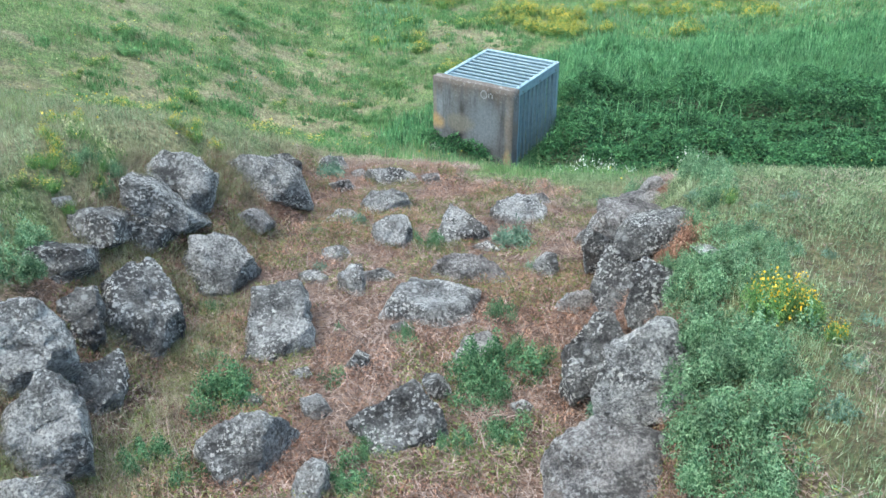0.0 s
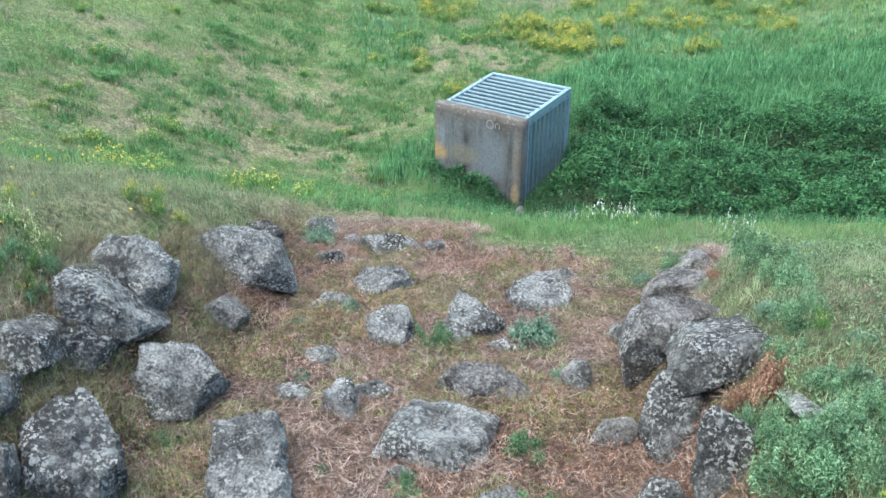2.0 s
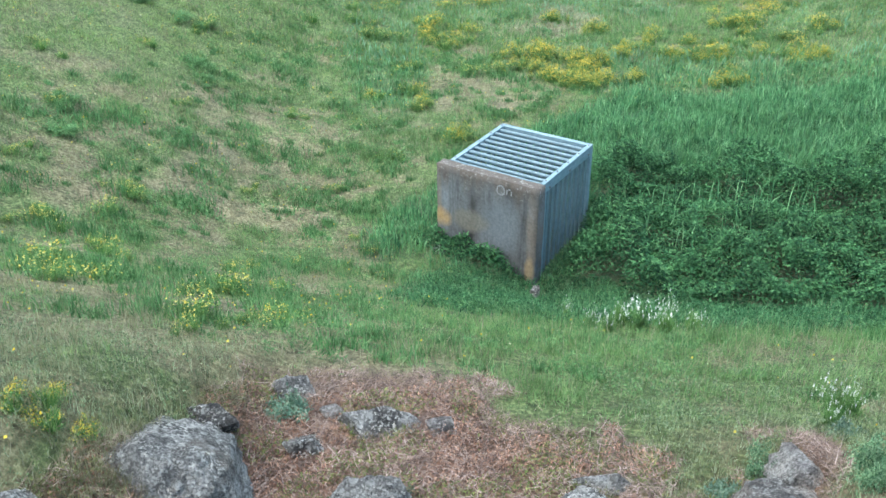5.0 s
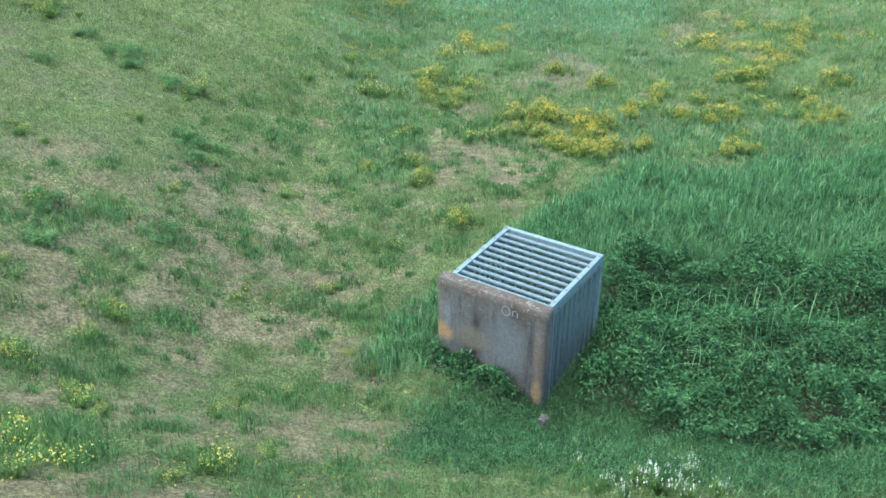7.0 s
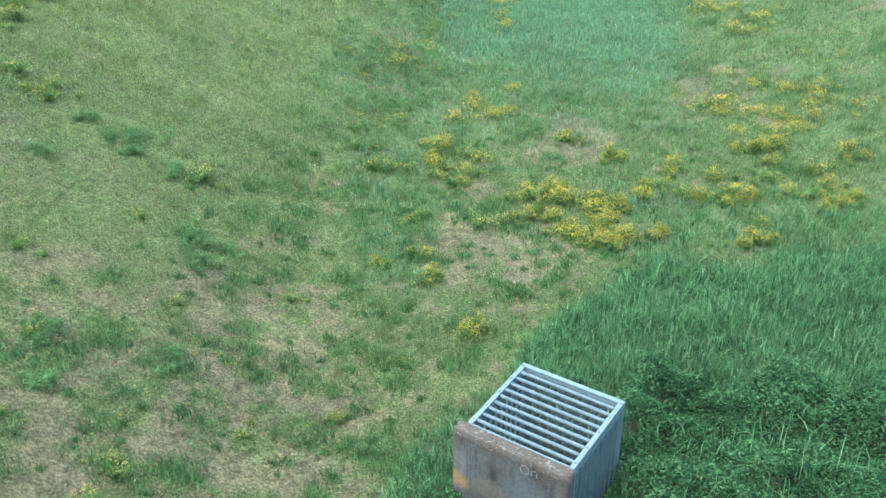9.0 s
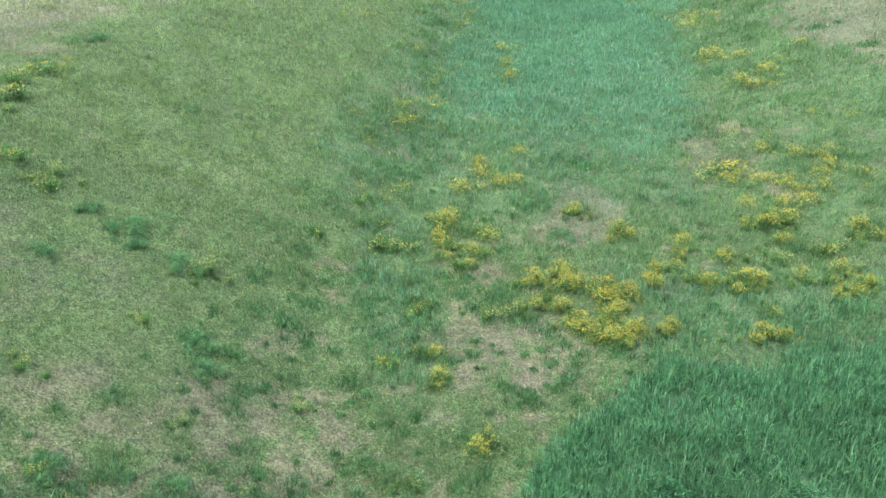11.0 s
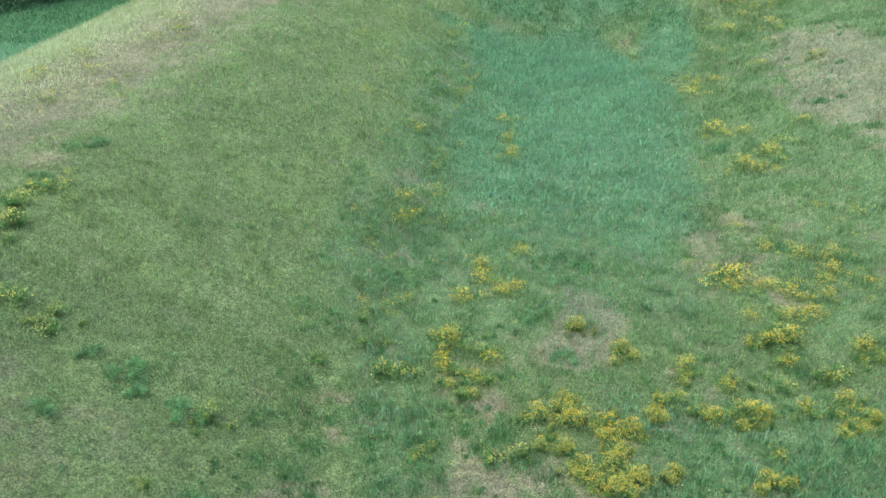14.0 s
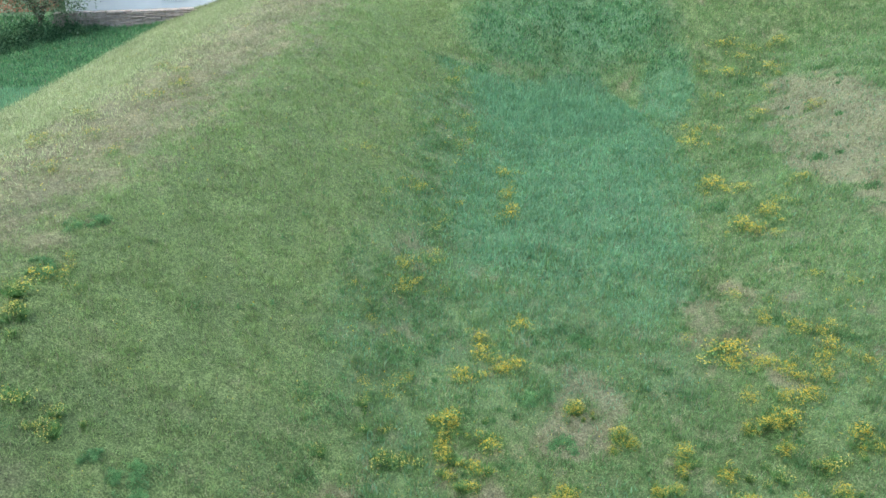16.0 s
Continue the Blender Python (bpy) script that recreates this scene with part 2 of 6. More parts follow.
# nettle tones spread wide: darkest and lightest leaves also carry painted shadow and highlight
NETTLE = leafy("nettle_leaf", see_through=0.15, dark=(0.004, 0.022, 0.010), mid=(0.030, 0.097, 0.042), light=(0.115, 0.25, 0.10), patch=0.9, rough=0.8, patch_tint=(0.7, 1.25), turn=(0.075, 0.21, 0.075), turned=0.5)
STAND = leafy("deep_green_tall_grass", (0.02, 0.08, 0.038), (0.115, 0.275, 0.118), (0.28, 0.49, 0.235), turn=(0.13, 0.31, 0.12))
# dry pale grass, lightened further to carry sunlight on the bank's outer side
PALE_SUNLIT_GRASS = leafy("pale_sunlit_bank_top_grass", (0.26, 0.34, 0.14), (0.44, 0.51, 0.25), (0.66, 0.68, 0.42), see_through=0.42, turn=(0.50, 0.46, 0.30), turned=0.5)
HERB = leafy("low_herb_leaf", (0.012, 0.05, 0.022), (0.05, 0.145, 0.06), (0.12, 0.26, 0.115), 1.2, 0.25)
WEED = leafy("weed_leaf", (0.025, 0.078, 0.036), (0.10, 0.21, 0.10), (0.215, 0.36, 0.18), 1.5)
CREST = leafy("short_grey_green_grass", (0.085, 0.12, 0.06), (0.25, 0.325, 0.17), (0.43, 0.49, 0.31), 1.5)
BUSH = leafy("bank_weed_leaf", (0.033, 0.088, 0.046), (0.13, 0.245, 0.125), (0.275, 0.405, 0.235), 1.5)
CARPET = leafy("low_bank_plants", (0.06, 0.10, 0.05), (0.165, 0.245, 0.118), (0.27, 0.355, 0.20), 1.5)
TREE_LEAF = leafy("garden_tree_leaf", (0.07, 0.12, 0.06), (0.19, 0.27, 0.15), (0.38, 0.46, 0.32), 1.5)
GREY_WEED = leafy("grey_weed_leaf", (0.10, 0.19, 0.13), (0.17, 0.28, 0.19), (0.27, 0.37, 0.27), 1.5)
MEADOW_WEED = leafy("dark_meadow_weed", (0.06, 0.15, 0.055), (0.12, 0.255, 0.095), (0.21, 0.37, 0.155), 1.0)
FLOWER_LEAF = leafy("flower_plant_leaf", (0.05, 0.13, 0.04), (0.13, 0.26, 0.08), (0.26, 0.40, 0.14), 1.0)
MOSS = leafy("stonecrop", (0.075, 0.11, 0.036), (0.15, 0.19, 0.062), (0.26, 0.28, 0.10), 2.0, 0.15)
RUST = leafy("red_dry_stems", (0.15, 0.08, 0.052), (0.31, 0.175, 0.118), (0.47, 0.30, 0.21), 2.0, 0.2)
LITTER = leafy("dead_stems", (0.055, 0.038, 0.031), (0.21, 0.15, 0.12), (0.44, 0.355, 0.30), 1.6, 0.1)
YELLOW = leafy("yellow_petals", (0.42, 0.32, 0.03), (0.54, 0.43, 0.05), (0.66, 0.56, 0.12), 1.2, 0.25, 0.6, (0.9, 1.1), mottle=0.15)
GOLDEN = leafy("golden_petals", (0.52, 0.33, 0.02), (0.64, 0.43, 0.03), (0.74, 0.55, 0.08), 1.2, 0.25, 0.6, (0.9, 1.1), mottle=0.15)
PALE_YELLOW = leafy("pale_yellow_petals", (0.52, 0.44, 0.06), (0.62, 0.55, 0.12), (0.72, 0.66, 0.22), 1.2, 0.25, 0.6, (0.9, 1.1), mottle=0.15)
CREAM = leafy("cream_petals", (0.40, 0.42, 0.20), (0.52, 0.54, 0.28), (0.66, 0.67, 0.40), 1.2, 0.25)
WHITE = leafy("white_petals", (0.46, 0.50, 0.42), (0.60, 0.63, 0.56), (0.74, 0.76, 0.70), 1.2, 0.25)


def ground_material():
    m, t, b = material("meadow_soil", 0.95)
    fine = noise_of(t, 26, 7, 0.75, "World")
    gritty = noise_of(t, 42, 8, 0.8, "World")
    broad = noise_of(t, 0.6, 4, 0.6, "World")
    at = {}
    for k in ("dry", "lush", "bed"):
        a = t.nodes.new("ShaderNodeAttribute")
        a.attribute_name = k
        at[k] = a.outputs["Fac"]
    green = colours(t, fine, (0.35, (0.04, 0.07, 0.027)), (0.5, (0.125, 0.185, 0.072)), (0.65, (0.25, 0.33, 0.14)))
    pale = colours(t, fine, (0.32, (0.09, 0.09, 0.05)), (0.5, (0.225, 0.212, 0.132)), (0.68, (0.38, 0.355, 0.245)))
    wet = colours(t, fine, (0.3, (0.06, 0.13, 0.06)), (0.7, (0.16, 0.29, 0.15)))
    earth = colours(t, gritty, (0.34, (0.04, 0.03, 0.022)), (0.48, (0.16, 0.114, 0.09)), (0.64, (0.375, 0.285, 0.235)))
    soil = colours(t, noise_of(t, 2.6, 5, 0.7, "World"), (0.38, (0.72, 0.72, 0.68)), (0.55, (1.0, 1.0, 1.0)), (0.7, (1.1, 1.15, 0.95)))
    ruddy = colours(t, noise_of(t, 5, 5, 0.65, "World"), (0.35, (0.8, 0.75, 0.7)), (0.65, (1.25, 1.0, 0.85)))
    earth = mixed(t, 1.0, mixed(t, 1.0, earth, ruddy, "MULTIPLY"), soil, "MULTIPLY")
    shade = colours(t, broad, (0.3, (0.8, 0.8, 0.8)), (0.7, (1.15, 1.12, 1.05)))
    clump = colours(t, noise_of(t, 6.5, 6, 0.75, "World"), (0.36, (0.62, 0.64, 0.6)), (0.64, (1.38, 1.36, 1.3)))
    c = mixed(t, 1.0, mixed(t, at["dry"], green, pale), clump, "MULTIPLY")
    c = mixed(t, at["lush"], c, wet)
    c = mixed(t, at["bed"], c, earth)
    c = mixed(t, 1.0, c, shade, "MULTIPLY")
    t.links.new(c, b.inputs["Base Color"])
    bumped(t, b, gritty, 1.0, 0.05)
    return m


def stone_material(name, dark, mid, light, lichen=0.6, warm=0.0):
    m, t, b = material(name, 0.92)
    info = t.nodes.new("ShaderNodeObjectInfo")
    shift = node(t, "ShaderNodeVectorMath", operation="ADD")
    c = t.nodes.new("ShaderNodeTexCoord")
    sep = t.nodes.new("ShaderNodeCombineXYZ")
    big_random = maths(t, "MULTIPLY", info.outputs["Random"], 50.0)
    t.links.new(big_random, sep.inputs[0])
    t.links.new(c.outputs["Object"], shift.inputs[0])
    t.links.new(sep.outputs[0], shift.inputs[1])

    def tex(scale, detail, rough):
        n = node(t, "ShaderNodeTexNoise", {"Scale": scale, "Detail": detail, "Roughness": rough})
        t.links.new(shift.outputs[0], n.inputs["Vector"])
        return n.outputs["Fac"]

    def cells(scale):
        v = node(t, "ShaderNodeTexVoronoi", {"Scale": scale, "Randomness": 1.0})
        t.links.new(shift.outputs[0], v.inputs["Vector"])
        return v.outputs["Distance"]

    def patches(scale, low, high):
        return colours(t, tex(scale, 7, 0.75), (low, (0, 0, 0)), (high, (1, 1, 1)))

    broad, grain, fine = tex(4.2, 7, 0.78), tex(80, 5, 0.72), tex(150, 4, 0.7)
    base = colours(t, broad, (0.36, tuple(0.45 * c for c in dark)), (0.46, dark), (0.54, mid), (0.64, light))
    speck = colours(t, grain, (0.38, (0.45, 0.45, 0.45)), (0.47, (0.85, 0.85, 0.84)), (0.53, (1.08, 1.08, 1.07)), (0.62, (1.5, 1.5, 1.45)))
    base = mixed(t, 1.0, base, speck, "MULTIPLY")
    # old brown weathering, black growth, then pale lichen: fine freckles and ragged crusts
    base = mixed(t, maths(t, "MULTIPLY", patches(3.5, 0.56, 0.66), 0.35 + warm), base, (0.19, 0.15, 0.11))
    base = mixed(t, maths(t, "MULTIPLY", patches(3.2, 0.53, 0.58), 0.7), base, (0.045, 0.044, 0.042))
    freckle = colours(t, maths(t, "ADD", tex(58, 5, 0.66), maths(t, "MULTIPLY", maths(t, "SUBTRACT", 0.5, cells(42.0)), 0.16)), (0.525, (0, 0, 0)), (0.56, (1, 1, 1)))
    base = mixed(t, maths(t, "MULTIPLY", maths(t, "MULTIPLY", freckle, patches(5, 0.44, 0.54)), 0.95 * lichen), base, (0.70, 0.71, 0.66))
    crust = colours(t, maths(t, "ADD", cells(15.0), maths(t, "MULTIPLY", grain, 0.7)), (0.60, (1, 1, 1)), (0.66, (0, 0, 0)))
    base = mixed(t, maths(t, "MULTIPLY", maths(t, "MULTIPLY", crust, patches(4.5, 0.48, 0.55)), 0.7 * lichen), base, (0.56, 0.58, 0.555))
    # pits: shade in the small hollows is painted into the colour, besides the bump
    pits = colours(t, maths(t, "ADD", cells(24.0), maths(t, "MULTIPLY", fine, 0.3)), (0.26, (1, 1, 1)), (0.34, (0, 0, 0)))
    base = mixed(t, maths(t, "MULTIPLY", maths(t, "MULTIPLY", pits, patches(6, 0.44, 0.58)), 0.75), base, (0.04, 0.038, 0.035))
    t.links.new(base, b.inputs["Base Color"])
    bumped(t, b, maths(t, "SUBTRACT", maths(t, "ADD", grain, maths(t, "MULTIPLY", fine, 0.35)), maths(t, "MULTIPLY", pits, 0.5)), 1.0, 0.07)
    return m


GROUND = ground_material()
STONE = [stone_material("grey_lichened_stone", (0.215, 0.218, 0.207), (0.38, 0.385, 0.367), (0.53, 0.535, 0.51), 1.0),
         stone_material("dark_stone", (0.10, 0.10, 0.096), (0.175, 0.177, 0.168), (0.31, 0.312, 0.295), 1.0),
         stone_material("brown_grey_stone", (0.25, 0.237, 0.222), (0.375, 0.36, 0.342), (0.50, 0.48, 0.46), 0.55, 0.2)]


def concrete_material():
    m, t, b = material("weathered_concrete", 0.9)
    c = t.nodes.new("ShaderNodeTexCoord")
    xyz = t.nodes.new("ShaderNodeSeparateXYZ")
    t.links.new(c.outputs["Object"], xyz.inputs[0])
    x, z = xyz.outputs[0], xyz.outputs[2]
    streak = noise_of(t, 2.4, 6, 0.65, "Object", (5.0, 5.0, 0.35))
    blotch = noise_of(t, 2.6, 4, 0.6, "Object", (1.0, 1.0, 0.7))
    fine = noise_of(t, 30, 6, 0.75)

    def stain(px, pz, sx, sz, strength):
        dx, dz = maths(t, "DIVIDE", maths(t, "SUBTRACT", x, px), sx), maths(t, "DIVIDE", maths(t, "SUBTRACT", z, pz), sz)
        r = maths(t, "ADD", maths(t, "MULTIPLY", dx, dx), maths(t, "MULTIPLY", dz, dz))
        r = maths(t, "ADD", r, maths(t, "MULTIPLY", maths(t, "SUBTRACT", blotch, 0.5), 2.4))
        return maths(t, "MULTIPLY", colours(t, r, (0.2, (1, 1, 1)), (1.0, (0, 0, 0))), strength)

    base = colours(t, blotch, (0.34, (0.06, 0.06, 0.055)), (0.48, (0.105, 0.109, 0.105)), (0.62, (0.155, 0.168, 0.17)))
    runs = colours(t, streak, (0.36, (0.62, 0.62, 0.62)), (0.5, (1.0, 1.0, 1.0)), (0.66, (1.2, 1.24, 1.28)))
    base = mixed(t, 1.0, base, runs, "MULTIPLY")
    base = mixed(t, stain(0.20, 0.42, 0.34, 0.45, 0.75), base, (0.165, 0.188, 0.198))
    base = mixed(t, stain(-0.25, 0.38, 0.35, 0.16, 0.7), base, (0.19, 0.178, 0.14))
    base = mixed(t, stain(-0.69, 0.6, 0.05, 0.6, 0.7), base, (0.20, 0.18, 0.14))
    base = mixed(t, stain(0.66, 0.55, 0.10, 0.75, 0.7), base, (0.20, 0.165, 0.13))
    base = mixed(t, stain(-0.62, 0.33, 0.16, 0.16, 0.8), base, (0.42, 0.27, 0.10))
    base = mixed(t, stain(0.64, -0.05, 0.08, 0.18, 0.6), base, (0.36, 0.26, 0.13))
    # dark growth along the top edge, running down
    lip = colours(t, maths(t, "ADD", z, maths(t, "MULTIPLY", maths(t, "SUBTRACT", streak, 0.5), 0.75)), (0.76, (0, 0, 0)), (1.06, (1, 1, 1)))
    base = mixed(t, maths(t, "MULTIPLY", lip, 0.85), base, (0.105, 0.088, 0.07))
    crust = colours(t, noise_of(t, 16, 8, 0.8), (0.55, (0, 0, 0)), (0.62, (1, 1, 1)))
    base = mixed(t, maths(t, "MULTIPLY", maths(t, "MULTIPLY", crust, lip), 0.6), base, (0.42, 0.43, 0.40))
    grain = colours(t, fine, (0.32, (0.72, 0.72, 0.72)), (0.5, (1, 1, 1)), (0.68, (1.22, 1.22, 1.22)))
    base = mixed(t, 1.0, base, grain, "MULTIPLY")
    t.links.new(base, b.inputs["Base Color"])
    bumped(t, b, maths(t, "ADD", fine, blotch), 0.4, 0.012)
    return m


def steel_material(name="galvanised_steel", shade=1.0):
    m, t, b = material(name, 0.5, 0.15)
    n = noise_of(t, 14, 4, 0.6)
    t.links.new(colours(t, n, (0.3, (0.19 * shade, 0.30 * shade, 0.335 * shade)), (0.7, (0.285 * shade, 0.41 * shade, 0.445 * shade))), b.inputs["Base Color"])
    t.links.new(colours(t, noise_of(t, 40, 3, 0.6), (0.3, (0.4,) * 3), (0.7, (0.65,) * 3)), b.inputs["Roughness"])
    return m


def plain_material(name, a, c, scale=8.0, rough=0.8, strength=0.3):
    m, t, b = material(name, rough)
    n = noise_of(t, scale, 5, 0.65)
    t.links.new(colours(t, n, (0.3, a), (0.7, c)), b.inputs["Base Color"])
    bumped(t, b, n, strength, 0.02)
    return m


# the bars take a darker tone of the frames' steel
CONCRETE, STEEL, BAR_STEEL = concrete_material(), steel_material("galvanised_steel", 0.8), steel_material("darker_bar_steel", 0.6)
BOLT = plain_material("dark_bolt_steel", (0.10, 0.10, 0.11), (0.2, 0.2, 0.21), 60, 0.5)
CHALK = plain_material("pale_scrawl_paint", (0.22, 0.23, 0.23), (0.34, 0.35, 0.34), 60, 0.9)
PLASTER = plain_material("white_plaster", (0.84, 0.86, 0.87), (0.90, 0.91, 0.91), 2.0)
BRICK = plain_material("orange_brick", (0.36, 0.17, 0.10), (0.5, 0.27, 0.17), 4.0)
SANDSTONE = plain_material("tan_sandstone", (0.30, 0.25, 0.21), (0.54, 0.47, 0.41), 3.0)
BARK = plain_material("bark", (0.08, 0.06, 0.045), (0.19, 0.15, 0.12), 12.0)
GLASS = plain_material("dark_window", (0.05, 0.06, 0.07), (0.08, 0.09, 0.1), 1.0, 0.1, 0.0)


# ---- mesh helpers ----
def mesh_of(name, verts, tris, mat=None, smooth=False):
    """A mesh of triangles from two arrays."""
    me = bpy.data.meshes.new(name)
    verts, tris = np.asarray(verts, np.float32), np.asarray(tris, np.int32)
    me.vertices.add(len(verts))
    me.vertices.foreach_set("co", verts.ravel())
    me.loops.add(tris.size)
    me.loops.foreach_set("vertex_index", tris.ravel())
    me.polygons.add(len(tris))
    me.polygons.foreach_set("loop_start", np.arange(0, tris.size, 3, dtype=np.int32))
    if smooth:
        me.polygons.foreach_set("use_smooth", np.ones(len(tris), bool))
    me.update(calc_edges=True)
    if mat:
        me.materials.append(mat)
    return me


def part(name, bm, mat, parent, label=""):
    """Links a bmesh (or a finished mesh) as one mesh object under a thing or a part."""
    if isinstance(bm, bmesh.types.BMesh):
        me = bpy.data.meshes.new(name)
        bm.to_mesh(me)
        bm.free()
        me.materials.append(mat)
    else:
        me = bm
    ob = new(name, me)
    ob.parent = parent
    return tagged(ob, label) if label else ob


def beam(x0, x1, y0, y1, z0, z1, bevel=0.004):
    bm = bmesh.new()
    bmesh.ops.create_cube(bm, size=1.0, matrix=Matrix.LocRotScale(((x0 + x1) / 2, (y0 + y1) / 2, (z0 + z1) / 2), None, (x1 - x0, y1 - y0, z1 - z0)))
    if bevel:
        bmesh.ops.bevel(bm, geom=bm.edges[:], offset=bevel, segments=1, affect="EDGES")
    return bm


def joined(*parts):
    bm = bmesh.new()
    for p in parts:
        me = bpy.data.meshes.new("piece")
        p.to_mesh(me)
        p.free()
        bm.from_mesh(me)
        bpy.data.meshes.remove(me)
    return bm


def blade_mesh(name, x, y, z, h, w, mat, rng, lean=0.35, tall=False):
    """Grass: one tapered triangle a blade, or a bent one of three where it is tall."""
    n = len(x)
    a = rng.uniform(0, 2 * np.pi, n)
    sx, sy = np.cos(a) * w / 2, np.sin(a) * w / 2
    b = rng.uniform(0, 2 * np.pi, n)
    l = np.minimum(np.abs(rng.normal(0, lean, n)), 0.95) * h
    lx, ly = np.cos(b) * l, np.sin(b) * l
    hz = np.sqrt(np.maximum(h * h - l * l, (0.3 * h) ** 2))
    if not tall:
        v = np.stack([np.stack([x - sx, y - sy, z], 1), np.stack([x + sx, y + sy, z], 1), np.stack([x + lx, y + ly, z + hz], 1)], 1)
        return mesh_of(name, v.reshape(-1, 3), np.arange(3 * n).reshape(-1, 3), mat)
    mx, my, mz = x + 0.3 * lx, y + 0.3 * ly, z + 0.6 * hz
    v = np.stack([np.stack([x - 0.7 * sx, y - 0.7 * sy, z], 1), np.stack([x + 0.7 * sx, y + 0.7 * sy, z], 1),
                  np.stack([mx - sx, my - sy, mz], 1), np.stack([mx + sx, my + sy, mz], 1),
                  np.stack([x + 1.3 * lx, y + 1.3 * ly, z + hz * 0.97], 1)], 1)
    t = np.array([[0, 1, 3], [0, 3, 2], [2, 3, 4]])
    return mesh_of(name, v.reshape(-1, 3), (5 * np.arange(n)[:, None, None] + t).reshape(-1, 3), mat)


def leaf_arrays(p, length, width, rng, tilt=0.5, fold=0.25):
    """Leaves: a pointed, folded lozenge each, lying in all directions and tilted from the level."""
    n = len(p)
    a, e = rng.uniform(0, 2 * np.pi, n), rng.normal(0, tilt, n)
    d = np.stack([np.cos(a) * np.cos(e), np.sin(a) * np.cos(e), np.sin(e)], 1)
    s = np.stack([-np.sin(a), np.cos(a), rng.normal(0, tilt * 0.6, n)], 1)
    s /= np.linalg.norm(s, axis=1)[:, None]
    up = np.cross(d, s)
    up *= np.sign(up[:, 2:3] + 1e-6)
    L, W = np.broadcast_to(length, n)[:, None], np.broadcast_to(width, n)[:, None]
    mid = p + d * L * 0.45
    v = np.stack([p, mid + s * W / 2 + up * W * fold, p + d * L - up * W * fold, mid - s * W / 2 + up * W * fold], 1)
    t = np.array([[0, 1, 2], [0, 2, 3]])
    return v.reshape(-1, 3), (4 * np.arange(n)[:, None, None] + t).reshape(-1, 3)


def disc_arrays(p, r, rng, tilt=0.5):
    """Blossoms: a small bent lozenge each, facing up at all slants."""
    n = len(p)
    up = np.stack([rng.normal(0, tilt, n), rng.normal(0, tilt, n) - 0.15, np.ones(n)], 1)
    up /= np.linalg.norm(up, axis=1)[:, None]
    u = np.cross(up, np.stack([rng.uniform(-1, 1, n), rng.uniform(-1, 1, n), np.full(n, 0.1)], 1))
    u /= np.linalg.norm(u, axis=1)[:, None]
    w = np.cross(up, u)
    R = np.broadcast_to(r, n)[:, None]
    v = np.stack([p + R * u, p + R * w + 0.35 * R * up, p - R * u, p - R * w + 0.35 * R * up], 1)
    t = np.array([[0, 1, 2], [0, 2, 3]])
    return v.reshape(-1, 3), (4 * np.arange(n)[:, None, None] + t).reshape(-1, 3)


def stacked(*pairs):
    vs, ts, k = [], [], 0
    for v, t in pairs:
        vs.append(v)
        ts.append(t + k)
        k += len(v)
    return np.concatenate(vs), np.concatenate(ts)


# ---- the inlet box: where it stands ----
BOX_X, BOX_Y, BOX_TURN, BOX_W, BOX_D, BOX_H = 0.814, 13.51, -35.0, 1.44, 1.38, 1.045


def in_box(x, y, margin=0.0):
    c, s = math.cos(radians(BOX_TURN)), math.sin(radians(BOX_TURN))
    u, v = (x - BOX_X) * c + (y - BOX_Y) * s, -(x - BOX_X) * s + (y - BOX_Y) * c
    return (np.abs(u) < BOX_W / 2 + margin) & (np.abs(v) < BOX_D / 2 + margin)


# ---- ground ----
def build_ground():
    def axis(*runs):
        return np.unique(np.concatenate([np.arange(a, b, s) for a, b, s in runs]).round(3))
    xs = axis((-900, -100, 100), (-100, -30, 7), (-30, -14, 0.7), (-14, -7, 0.22), (-7, -3, 0.1), (-3, 3, 0.07), (3, 15, 0.22), (15, 30, 0.7), (30, 100, 7), (100, 901, 100))
    ys = axis((-300, -20, 40), (-20, 1, 1.0), (1, 9, 0.07), (9, 22, 0.1), (22, 56, 0.28), (56, 75, 1.0), (75, 150, 8), (150, 1501, 150))
    X, Y = np.meshgrid(xs, ys)
    Z = ground_height(X, Y)
    Z = Z + 0.06 * (cloud(X, Y, 1.2, 3) - 0.5) * ramp01(-np.abs(X), -30, -20) + 0.05 * (cloud(X, Y, 0.3, 4) - 0.5) * in_channel(X, Y)
    Z = Z - 0.9 * in_box(X, Y, -0.1)
    nx, ny = len(xs), len(ys)
    i = (np.arange(ny - 1)[:, None] * nx + np.arange(nx - 1)[None, :]).ravel()
    tris = np.concatenate([np.stack([i, i + 1, i + nx + 1], 1), np.stack([i, i + nx + 1, i + nx], 1)])
    me = mesh_of("ground", np.stack([X, Y, Z], -1).reshape(-1, 3), tris, GROUND, True)
    for k, f in (("dry", lambda a, b: np.maximum(dry_zone(a, b), bare_zone(a, b))), ("lush", lambda a, b: np.maximum(lush_zone(a, b), nettle_zone(a, b))), ("bed", lambda a, b: np.maximum.reduce([in_channel(a, b) * ramp01(b, 0.3, 1.8), 1.0 * in_box(a, b, -0.08), 0.5 * ramp01(-b, -7.4, -6.2) * ramp01(b, -2, 0) * ramp01(a, 0, 0.5) * ramp01(-a, -6, -4), 0.45 * ramp01(nettle_zone(a, b), 0.7, 1.0)]))):
        me.attributes.new(k, "FLOAT", "POINT").data.foreach_set("value", f(X, Y).astype(np.float32).ravel())
    tagged(new("ground", me), "grassy basin floor and banks with dry and green patches", "ground", kind="structure")


build_ground()


def floor_at(x, y):
    return ground_height(x, y) + 0.06 * (cloud(x, y, 1.2, 3) - 0.5)


